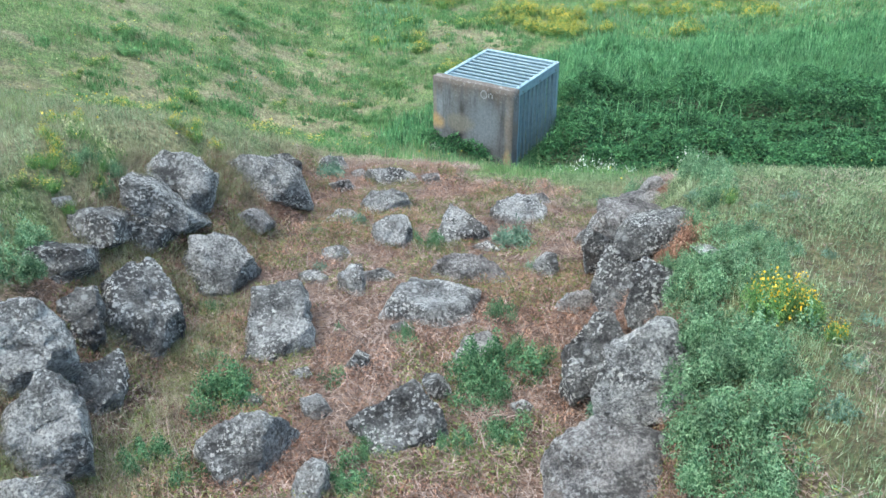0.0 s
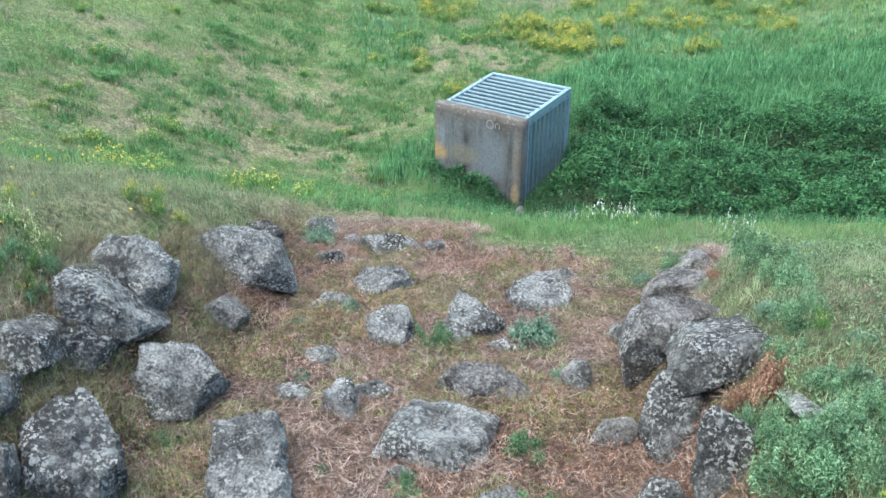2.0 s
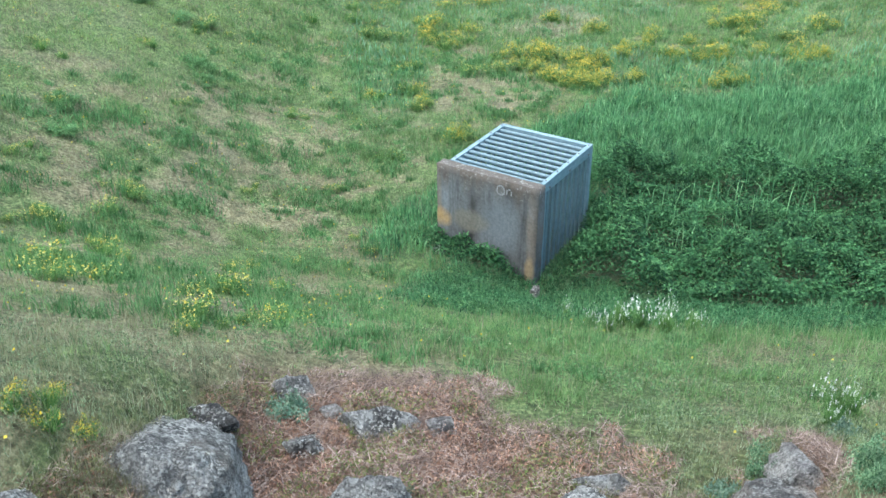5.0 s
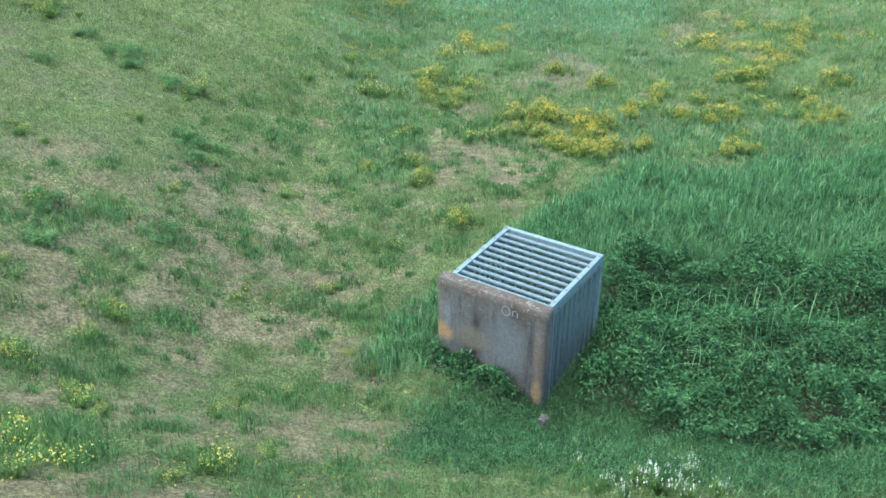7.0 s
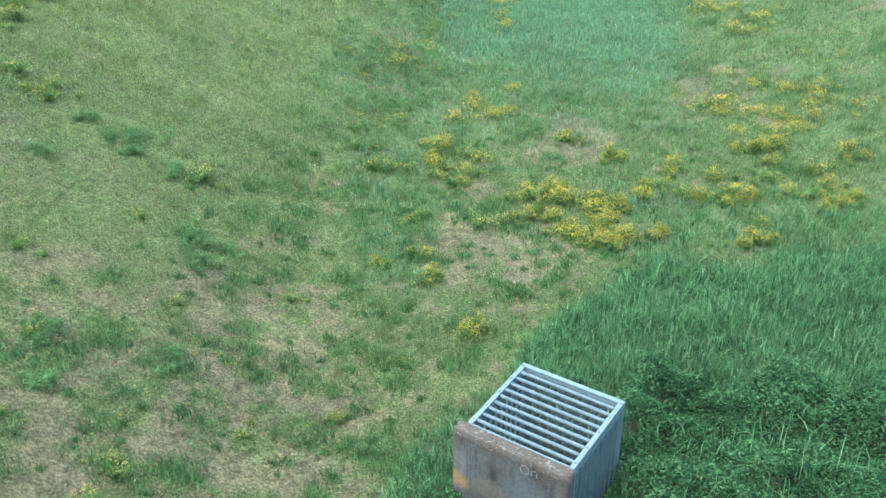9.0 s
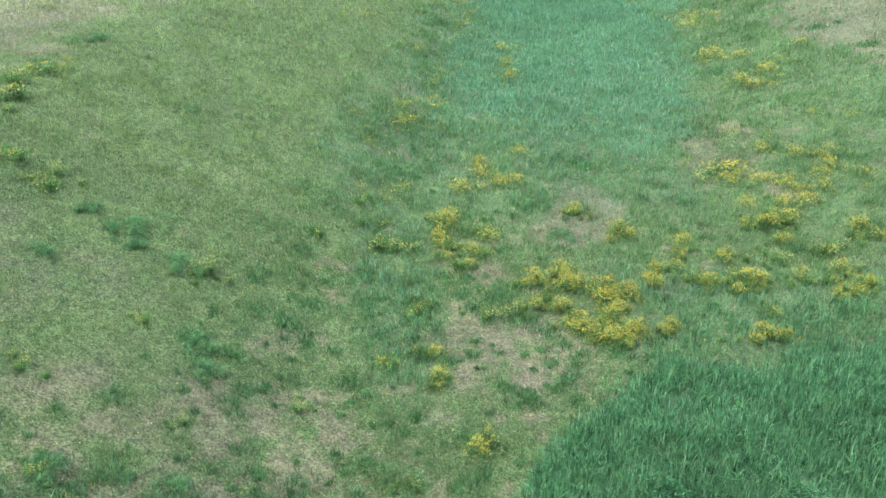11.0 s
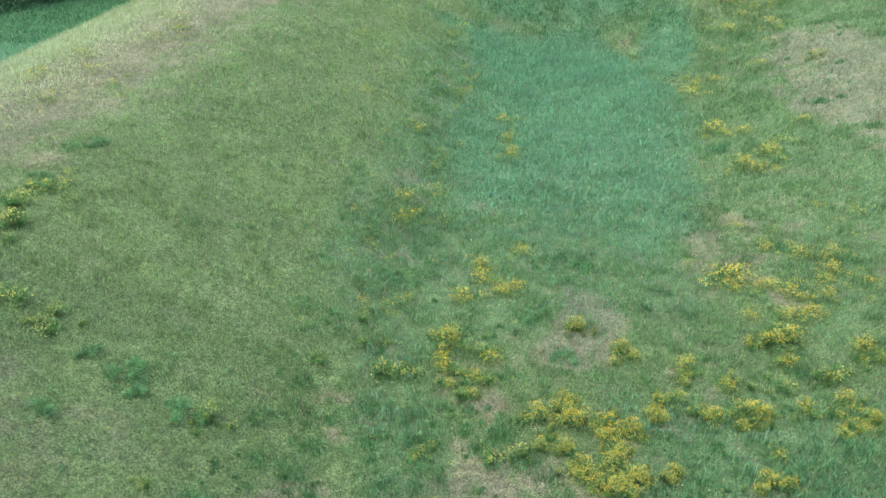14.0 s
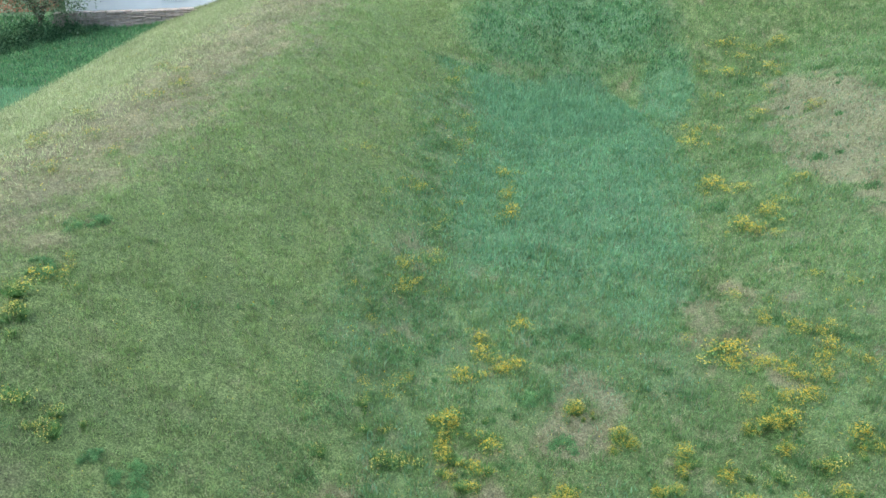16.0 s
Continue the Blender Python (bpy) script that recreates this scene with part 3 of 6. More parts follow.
# ---- the inlet box ----
def build_box():
    w, d, h = BOX_W / 2, BOX_D / 2, BOX_H
    box = new("drain_inlet_box")
    box.matrix_world = pose(BOX_X, BOX_Y, 0, 0, 0, BOX_TURN)
    tagged(box, "concrete-fronted drain inlet box with galvanised steel bar grates", "drain inlet")
    bm = beam(-w, w, -d, -d + 0.15, -0.45, h - 0.012, 0.0)
    bmesh.ops.subdivide_edges(bm, edges=bm.edges[:], cuts=14, use_grid_fill=True)
    for v in bm.verts:
        edge = max(abs(v.co.x) / w, 0) > 0.99 or v.co.z > h - 0.03
        v.co += Vector((0, 1, 0)) * 0.008 * noise.noise(v.co * 5) + (noise.noise_vector(v.co * 11) * 0.012 if edge else Vector())
    for f in bm.faces:
        f.smooth = True
    wall = part("front_wall", bm, CONCRETE, box, "stained weathered concrete front wall")
    # pale scrawl on the wall, unreadable: a ring and a short bar
    bm = bmesh.new()
    for k in range(14):
        a0, a1 = math.tau * k / 14, math.tau * (k + 0.8) / 14
        q = [(0.21 + r * math.cos(a), -d - 0.012, 0.90 + 1.1 * r * math.sin(a)) for r, a in ((0.044, a0), (0.062, a0), (0.062, a1), (0.044, a1))]
        bm.faces.new([bm.verts.new(c) for c in q])
    part("scrawl_ring", bm, CHALK, wall, "faint pale paint ring")
    for x0, z0, x1, z1 in ((0.29, 0.86, 0.305, 0.93), (0.31, 0.925, 0.345, 0.94), (0.35, 0.86, 0.365, 0.92)):
        bm = bmesh.new()
        bm.faces.new([bm.verts.new(c) for c in ((x0, -d - 0.012, z0), (x1, -d - 0.012, z0), (x1, -d - 0.012, z1), (x0, -d - 0.012, z1))])
        part("scrawl_bar", bm, CHALK, wall, "faint pale paint stroke")

    gl, gr, gf, gb = -w + 0.09, w - 0.012, -d + 0.15, d - 0.005
    t = 0.06

    def raked(bm):
        """The steelwork's top rises towards the back."""
        for v in bm.verts:
            if v.co.z > 0.4:
                v.co.z += 0.088 * max(v.co.y - gf, 0.0)
        return bm

    # lid
    lid = part("top_grate", raked(joined(beam(gl, gr, gb - t, gb, h - 0.05, h), beam(gl, gl + t, gf, gb - t, h - 0.05, h), beam(gr - t, gr, gf, gb - t, h - 0.05, h),
                                         beam(gl + t, gr - t, gf, gf + 0.02, h - 0.05, h - 0.004))), STEEL, box, "galvanised steel lid grate")
    n = 9
    for k in range(n):
        y = gf + 0.02 + (gb - t - gf - 0.02) * (k + 0.75) / (n + 0.5)
        part("bar", raked(beam(gl + t, gr - t, y - 0.021, y + 0.021, h - 0.045, h - 0.008, 0.009)), BAR_STEEL, lid)
    for x in (gl + t / 2, gr - t / 2):
        for k in range(5):
            y = gf + 0.08 + (gb - gf - 0.14) * k / 4
            bm = bmesh.new()
            bmesh.ops.create_cone(bm, cap_ends=True, segments=6, radius1=0.011, radius2=0.009, depth=0.012, matrix=Matrix.Translation((x, y, h + 0.005)))
            part("bolt", raked(bm), BOLT, lid)
    # the two side grates and the back one
    for x in (gl + t / 2, gr - t / 2):
        side = part("side_grate", raked(joined(beam(x - t / 2, x + t / 2, gf, gb, h - 0.13, h - 0.052), beam(x - t / 2, x + t / 2, gb - t, gb, -0.3, h - 0.13),
                                               beam(x - t / 2, x + t / 2, gf, gf + t, -0.3, h - 0.13), beam(x - t / 2, x + t / 2, gf + t, gb - t, -0.3, -0.24))), STEEL, box)
        for k in range(9):
            y = gf + t + (gb - gf - 2 * t) * (k + 0.6) / 9.2
            part("bar", raked(beam(x - 0.016, x + 0.016, y - 0.029, y + 0.029, -0.24, h - 0.13, 0.004)), BAR_STEEL, side)
        for y in (gf + 0.12, (gf + gb) / 2, gb - 0.12):
            bm = bmesh.new()
            bmesh.ops.create_cone(bm, cap_ends=True, segments=6, radius1=0.012, radius2=0.012, depth=0.014,
                                  matrix=Matrix.Translation((x + math.copysign(t / 2 + 0.004, x), y, h - 0.09)) @ Matrix.Rotation(math.pi / 2, 4, "Y"))
            part("bolt", raked(bm), BOLT, side)
    back = part("back_grate", raked(joined(beam(gl + t, gr - t, gb - t, gb, h - 0.13, h - 0.052), beam(gl + t, gl + 0.09, gb - t, gb, -0.24, h - 0.13), beam(gl + t, gr - t, gb - t, gb, -0.3, -0.24))), STEEL, box)
    # back bars made extra wide, nearly closed, to keep the box's inside dark
    for k in range(11):
        x = gl + t + (gr - gl - 2 * t) * (k + 0.6) / 11.2
        part("bar", raked(beam(x - 0.034, x + 0.034, gb - t, gb - 0.01, -0.24, h - 0.13, 0.003)), BAR_STEEL, back)


build_box()


# ---- stones ----
def rock(x, y, z, lean, roll, thick, seed, tone, cuts):
    """A field stone whose broad face leans back by lean degrees and to the side by roll. cuts: the sides that bound the face,
    each a bearing in degrees (0 right, 90 up the face) and its distance from the middle; thick: how far it goes into the ground."""
    rng = np.random.default_rng(seed)
    reach_of = np.array([c for _, c in cuts])
    size = 2.0 * float(np.median(reach_of))
    bm = bmesh.new()
    bmesh.ops.create_icosphere(bm, subdivisions=5 if size > 0.2 else 4 if size > 0.1 else 3, radius=1.0)
    v = np.array([q.co[:] for q in bm.verts])
    swell = min(0.085, 0.24 * size) * rng.uniform(0.7, 1.2)
    planes = [(rng.uniform(0, math.tau), rng.uniform(1.3, 1.5), swell), (0.0, -1.57, thick)]
    for a, c in cuts:
        e, k = rng.uniform(0.04, 0.42), 0.25 if a < 0 else -0.05
        planes += [(radians(a), e, c * math.cos(e)), (radians(a), k, c * math.cos(k))]
    for _ in range(3):
        a, e = rng.uniform(0, math.tau), rng.uniform(0.75, 1.15)
        planes.append((a, e, (0.55 * size * math.cos(e) + swell * math.sin(e)) * rng.uniform(0.74, 0.92)))
    reach = np.full(len(v), 9.0)
    for a, e, c in planes:
        away = v @ np.array([math.cos(a) * math.cos(e), math.sin(a) * math.cos(e), math.sin(e)])
        reach = np.where(away > 0.03, np.minimum(reach, c / np.maximum(away, 0.03)), reach)
    v = v * reach[:, None]
    off = Vector(rng.uniform(-50, 50, 3))
    cracks = [(Vector(rng.normal(0, 1, 3) * np.array([1.0, 1.0, 0.4])).normalized(), rng.uniform(-0.3, 0.3)) for k in range(2 if size > 0.25 else 1 if size > 0.17 else 0)]
    for q, c in zip(bm.verts, v):
        s = Vector(c)
        n1 = noise.fractal(s / size * 2.2 + off, 0.9, 2.1, 3)
        n2 = noise.ridged_multi_fractal(s * 7 + off, 0.8, 2.3, 5, 1.0, 2.0)
        crack = 0.0
        for nrm, at in cracks:
            crack = max(crack, 1 - abs(s.dot(nrm) / size - at + 0.07 * noise.noise(s / size * 3 + off)) / 0.02)
        s += s.normalized() * (0.045 * size * n1 + min(0.026, 0.085 * size) * (1.2 - n2) + 0.004 * noise.noise(s * 34 + off) - 0.04 * size * crack)
        q.co = s
    for f in bm.faces:
        f.smooth = False
    me = bpy.data.meshes.new("rock")
    bm.to_mesh(me)
    bm.free()
    me.materials.append(STONE[tone])
    ob = new("boulder" if size > 0.22 else "rock", me)
    ob.matrix_world = pose(x, y, z, lean, roll, 0)
    look_of = ("grey, lichen-spotted", "dark grey, rough-faced", "brown-grey, weathered")[tone]
    where = "half sunk in the channel's dry bed" if -1.3 < x < 0.7 else "set in the channel's stone edge"
    tagged(ob, f"{look_of} field stone {where}", "rock", "stones lining the channel")


rock(-1.74, 5.55, 2.71, 51, 20, 0.46, 401, 0, ((-136, 0.24), (-111, 0.18), (-94, 0.21), (-19, 0.23), (8, 0.21), (71, 0.15), (112, 0.18), (148, 0.23)))
rock(-1.83, 5.09, 2.73, 70, 20, 0.48, 402, 0, ((-162, 0.19), (-133, 0.20), (-109, 0.17), (-90, 0.18), (-38, 0.25), (66, 0.11), (90, 0.13), (148, 0.23)))
rock(-1.86, 4.87, 2.64, 58, 20, 0.32, 403, 1, ((-154, 0.15), (-95, 0.13), (-62, 0.15), (-14, 0.14), (87, 0.09), (104, 0.08)))
rock(-2.00, 4.65, 2.79, 72, 20, 0.44, 404, 1, ((-145, 0.16), (-117, 0.14), (-66, 0.14), (-34, 0.16), (29, 0.12), (85, 0.08), (119, 0.09)))
rock(-2.24, 4.74, 2.91, 72, 20, 0.28, 405, 2, ((-118, 0.05), (-51, 0.05), (57, 0.04), (119, 0.02)))
rock(-2.07, 4.19, 2.81, 67, 20, 0.38, 406, 1, ((-112, 0.17), (-87, 0.14), (-60, 0.14), (-26, 0.13), (30, 0.16), (103, 0.08), (124, 0.10), (172, 0.15)))
rock(-1.44, 4.96, 2.38, 47, 16, 0.44, 407, 0, ((-164, 0.21), (-127, 0.26), (-80, 0.23), (-21, 0.19), (56, 0.20), (95, 0.18), (120, 0.19), (176, 0.20)))
rock(-1.66, 4.22, 2.53, 26, 20, 0.50, 408, 1, ((-163, 0.21), (-148, 0.24), (-78, 0.33), (-45, 0.29), (-12, 0.23), (33, 0.20), (53, 0.21), (143, 0.23)))
rock(-1.81, 3.87, 2.66, 48, 20, 0.46, 409, 1, ((-147, 0.12), (-113, 0.16), (-18, 0.14), (30, 0.07), (113, 0.16), (151, 0.15)))
rock(-1.95, 3.37, 2.85, 38, 20, 0.52, 410, 0, ((-148, 0.24), (-61, 0.25), (-34, 0.20), (42, 0.23), (72, 0.21), (88, 0.20), (127, 0.18), (176, 0.18)))
rock(-1.66, 3.53, 2.52, 23, 20, 0.38, 411, 1, ((-136, 0.18), (-34, 0.15), (12, 0.12), (42, 0.14), (146, 0.09)))
rock(-1.68, 3.02, 2.66, 43, 20, 0.52, 412, 0, ((-166, 0.16), (-130, 0.23), (-85, 0.23), (-45, 0.24), (28, 0.15), (57, 0.17), (114, 0.22), (172, 0.15)))
rock(-1.64, 2.66, 2.57, 50, 19, 0.37, 413, 0, ((-144, 0.17), (-74, 0.14), (-14, 0.12), (45, 0.13), (106, 0.08), (132, 0.10)))
rock(-0.94, 4.34, 2.35, 15, -0, 0.30, 414, 0, ((-97, 0.34), (-54, 0.28), (14, 0.18), (84, 0.28), (106, 0.28), (-177, 0.17)))
rock(-0.90, 3.13, 2.46, 37, -0, 0.30, 415, 0, ((-144, 0.18), (-103, 0.20), (-43, 0.19), (-12, 0.13), (87, 0.13), (106, 0.13), (131, 0.14)))
rock(-0.57, 2.90, 2.44, 49, -0, 0.25, 416, 0, ((-153, 0.09), (-87, 0.10), (-28, 0.07), (15, 0.08), (73, 0.10), (126, 0.08), (161, 0.07)))
rock(-0.96, 3.60, 2.34, 72, -0, 0.16, 417, 0, ((-93, 0.04), (-29, 0.05), (71, 0.02), (127, 0.03)))
rock(-0.64, 3.53, 2.37, 55, -0, 0.20, 418, 0, ((-167, 0.06), (-109, 0.07), (-50, 0.08), (40, 0.05), (108, 0.05)))
rock(-0.75, 3.89, 2.31, 34, -0, 0.14, 419, 0, ((-136, 0.05), (-69, 0.04), (35, 0.04), (106, 0.02)))
rock(-0.46, 3.95, 2.33, 68, -0, 0.20, 420, 0, ((-114, 0.06), (-24, 0.04), (58, 0.04), (141, 0.04)))
rock(-0.07, 4.66, 2.27, 10, -0, 0.20, 421, 0, ((-109, 0.23), (-34, 0.29), (-12, 0.25), (66, 0.21), (84, 0.19), (124, 0.21), (155, 0.25)))
rock(-0.20, 3.38, 2.41, 25, -0, 0.26, 422, 1, ((-136, 0.21), (-71, 0.18), (-42, 0.20), (28, 0.16), (45, 0.16), (124, 0.12)))
rock(-0.04, 3.67, 2.37, 72, -0, 0.24, 423, 1, ((-152, 0.05), (-95, 0.06), (-49, 0.07), (44, 0.04), (117, 0.04)))
rock(-0.57, 4.95, 2.27, 23, -0, 0.22, 424, 0, ((-137, 0.08), (-7, 0.07), (10, 0.06), (90, 0.11), (144, 0.09)))
rock(-0.43, 5.09, 2.22, 55, -0, 0.18, 425, 0, ((-179, 0.09), (-97, 0.06), (-66, 0.06), (53, 0.06), (103, 0.04)))
rock(-0.86, 5.08, 2.21, 23, -0, 0.15, 426, 0, ((-161, 0.08), (-98, 0.06), (-16, 0.10), (55, 0.06), (94, 0.05)))
rock(0.19, 5.14, 2.23, 25, -0, 0.20, 427, 2, ((-133, 0.19), (-99, 0.13), (-52, 0.23), (39, 0.14), (54, 0.11), (90, 0.10), (127, 0.16)))
rock(-0.36, 5.74, 2.20, 27, -0, 0.23, 428, 0, ((-163, 0.13), (-143, 0.16), (-99, 0.16), (-25, 0.14), (16, 0.12), (86, 0.11), (128, 0.14)))
rock(0.09, 5.82, 2.21, 28, -0, 0.29, 429, 0, ((-180, 0.12), (-154, 0.16), (-66, 0.16), (-46, 0.19), (52, 0.11), (157, 0.12)))
rock(0.68, 5.18, 2.25, 50, -0, 0.24, 430, 0, ((-164, 0.07), (-112, 0.09), (-45, 0.09), (10, 0.07), (76, 0.08), (131, 0.07)))
rock(0.58, 6.26, 2.11, 5, -0, 0.15, 431, 0, ((-171, 0.22), (-100, 0.19), (-80, 0.18), (-10, 0.20), (56, 0.16), (98, 0.15), (133, 0.16)))
rock(0.73, 6.56, 2.09, 41, -0, 0.15, 432, 0, ((-139, 0.13), (-85, 0.08), (58, 0.06), (96, 0.03)))
rock(-0.48, 6.41, 2.12, 19, -0, 0.19, 433, 0, ((-158, 0.16), (-84, 0.16), (-51, 0.14), (30, 0.19), (95, 0.09), (126, 0.11)))
rock(-0.77, 6.15, 2.12, 20, -0, 0.15, 434, 0, ((-122, 0.14), (-80, 0.10), (23, 0.12), (81, 0.05), (128, 0.07)))
rock(-0.75, 5.46, 2.18, 29, -0, 0.16, 435, 0, ((-160, 0.08), (-98, 0.07), (-54, 0.08), (62, 0.06), (101, 0.05)))
rock(-1.29, 6.18, 2.43, 72, 20, 0.49, 436, 0, ((-115, 0.19), (-77, 0.20), (38, 0.21), (82, 0.13), (96, 0.12), (120, 0.19)))
rock(-0.84, 6.81, 2.09, 63, -0, 0.20, 437, 1, ((-140, 0.08), (-70, 0.06), (45, 0.06), (99, 0.04)))
rock(-1.34, 5.69, 2.32, 72, 20, 0.34, 438, 2, ((-110, 0.12), (-80, 0.11), (-19, 0.11), (64, 0.07), (95, 0.06), (128, 0.08)))
rock(1.64, 6.37, 2.27, 72, -22, 0.36, 439, 2, ((-150, 0.10), (-106, 0.08), (-35, 0.11), (22, 0.07), (83, 0.07), (122, 0.07)))
rock(1.50, 6.09, 2.26, 72, -22, 0.37, 440, 2, ((-124, 0.15), (-108, 0.12), (-61, 0.21), (16, 0.18), (66, 0.08), (81, 0.08), (119, 0.15)))
rock(1.02, 5.18, 2.42, 72, -17, 0.52, 441, 1, ((-96, 0.20), (-56, 0.14), (-24, 0.12), (34, 0.17), (97, 0.13), (138, 0.09), (174, 0.13)))
rock(1.01, 3.91, 2.79, 51, -29, 0.52, 442, 1, ((-141, 0.20), (-69, 0.17), (-34, 0.13), (37, 0.15), (110, 0.13), (141, 0.08), (164, 0.10)))
rock(0.88, 3.24, 2.78, 56, -29, 0.52, 443, 0, ((-121, 0.23), (-60, 0.25), (-30, 0.23), (2, 0.21), (49, 0.24), (98, 0.17), (134, 0.18), (171, 0.25)))
rock(0.73, 3.77, 2.49, 45, -16, 0.40, 444, 1, ((-171, 0.20), (-82, 0.23), (-41, 0.14), (16, 0.21), (68, 0.22), (132, 0.10), (155, 0.11)))
rock(0.67, 2.82, 2.53, 29, -11, 0.40, 445, 2, ((-154, 0.29), (-96, 0.31), (-35, 0.30), (-13, 0.25), (49, 0.31), (81, 0.26), (99, 0.26), (123, 0.26), (167, 0.26)))
rock(1.30, 3.82, 3.06, 72, -21, 0.30, 446, 0, ((-142, 0.04), (-83, 0.04), (42, 0.02), (90, 0.02)))
rock(0.80, 4.68, 2.28, 55, -6, 0.34, 447, 2, ((-117, 0.13), (-66, 0.10), (29, 0.10), (93, 0.05), (136, 0.07)))
rock(0.99, 5.71, 2.18, 63, -0, 0.31, 448, 0, ((-132, 0.06), (-40, 0.05), (36, 0.04), (139, 0.03)))
rock(0.31, 5.60, 2.16, 37, -0, 0.15, 449, 0, ((-123, 0.06), (-85, 0.05), (52, 0.03), (111, 0.04)))
rock(0.16, 4.12, 2.31, 20, -0, 0.18, 450, 2, ((-101, 0.15), (-48, 0.10), (31, 0.12), (107, 0.07), (149, 0.06)))
rock(0.39, 3.55, 2.35, 56, -0, 0.17, 451, 0, ((-135, 0.05), (-55, 0.05), (45, 0.03), (110, 0.03)))
rock(-0.24, 4.39, 2.27, 43, -0, 0.15, 452, 0, ((-131, 0.05), (-68, 0.05), (51, 0.03), (110, 0.03)))
rock(1.16, 4.46, 2.84, 72, -29, 0.52, 453, 1, ((-108, 0.14), (-90, 0.11), (58, 0.12), (75, 0.07), (113, 0.12), (180, 0.22)))
rock(0.99, 4.47, 2.59, 29, -29, 0.50, 454, 1, ((-169, 0.20), (-122, 0.27), (-42, 0.15), (-25, 0.14), (67, 0.21), (124, 0.12), (144, 0.12)))
rock(-1.00, 7.42, 2.03, 30, 6, 0.18, 455, 0, ((-166, 0.11), (-101, 0.12), (-65, 0.12), (37, 0.10), (91, 0.07), (115, 0.07)))
rock(-1.32, 6.81, 2.30, 39, 20, 0.32, 456, 1, ((-170, 0.10), (-89, 0.12), (-51, 0.11), (63, 0.08), (114, 0.06)))
rock(-0.43, 7.08, 2.06, 30, -0, 0.18, 457, 0, ((-137, 0.17), (-86, 0.11), (-38, 0.19), (76, 0.07), (100, 0.07)))
rock(-0.11, 7.05, 2.05, 32, -0, 0.16, 458, 2, ((-155, 0.07), (-79, 0.06), (27, 0.07), (98, 0.04)))
rock(-0.73, 7.20, 2.04, 42, -0, 0.16, 459, 2, ((-141, 0.06), (-72, 0.05), (43, 0.04), (103, 0.03)))
rock(1.20, 5.17, 2.60, 8, 12, 0.12, 500, 2, ((0, 0.27), (55, 0.16), (100, 0.13), (180, 0.22), (-120, 0.14), (-80, 0.13)))


# ---- grass ----
def scatter(rng, per_m2, y0, y1):
    """Random places over the stretch that lies open to view."""
    half = 0.45 * y1 + 1.3
    n = int(per_m2 * 2 * half * (y1 - y0))
    x, y = rng.uniform(-half, half, n), rng.uniform(y0, y1, n)
    keep = (np.abs(x) < 0.45 * y + 1.3) & ~in_box(x, y, 0.02)
    return x[keep], y[keep]


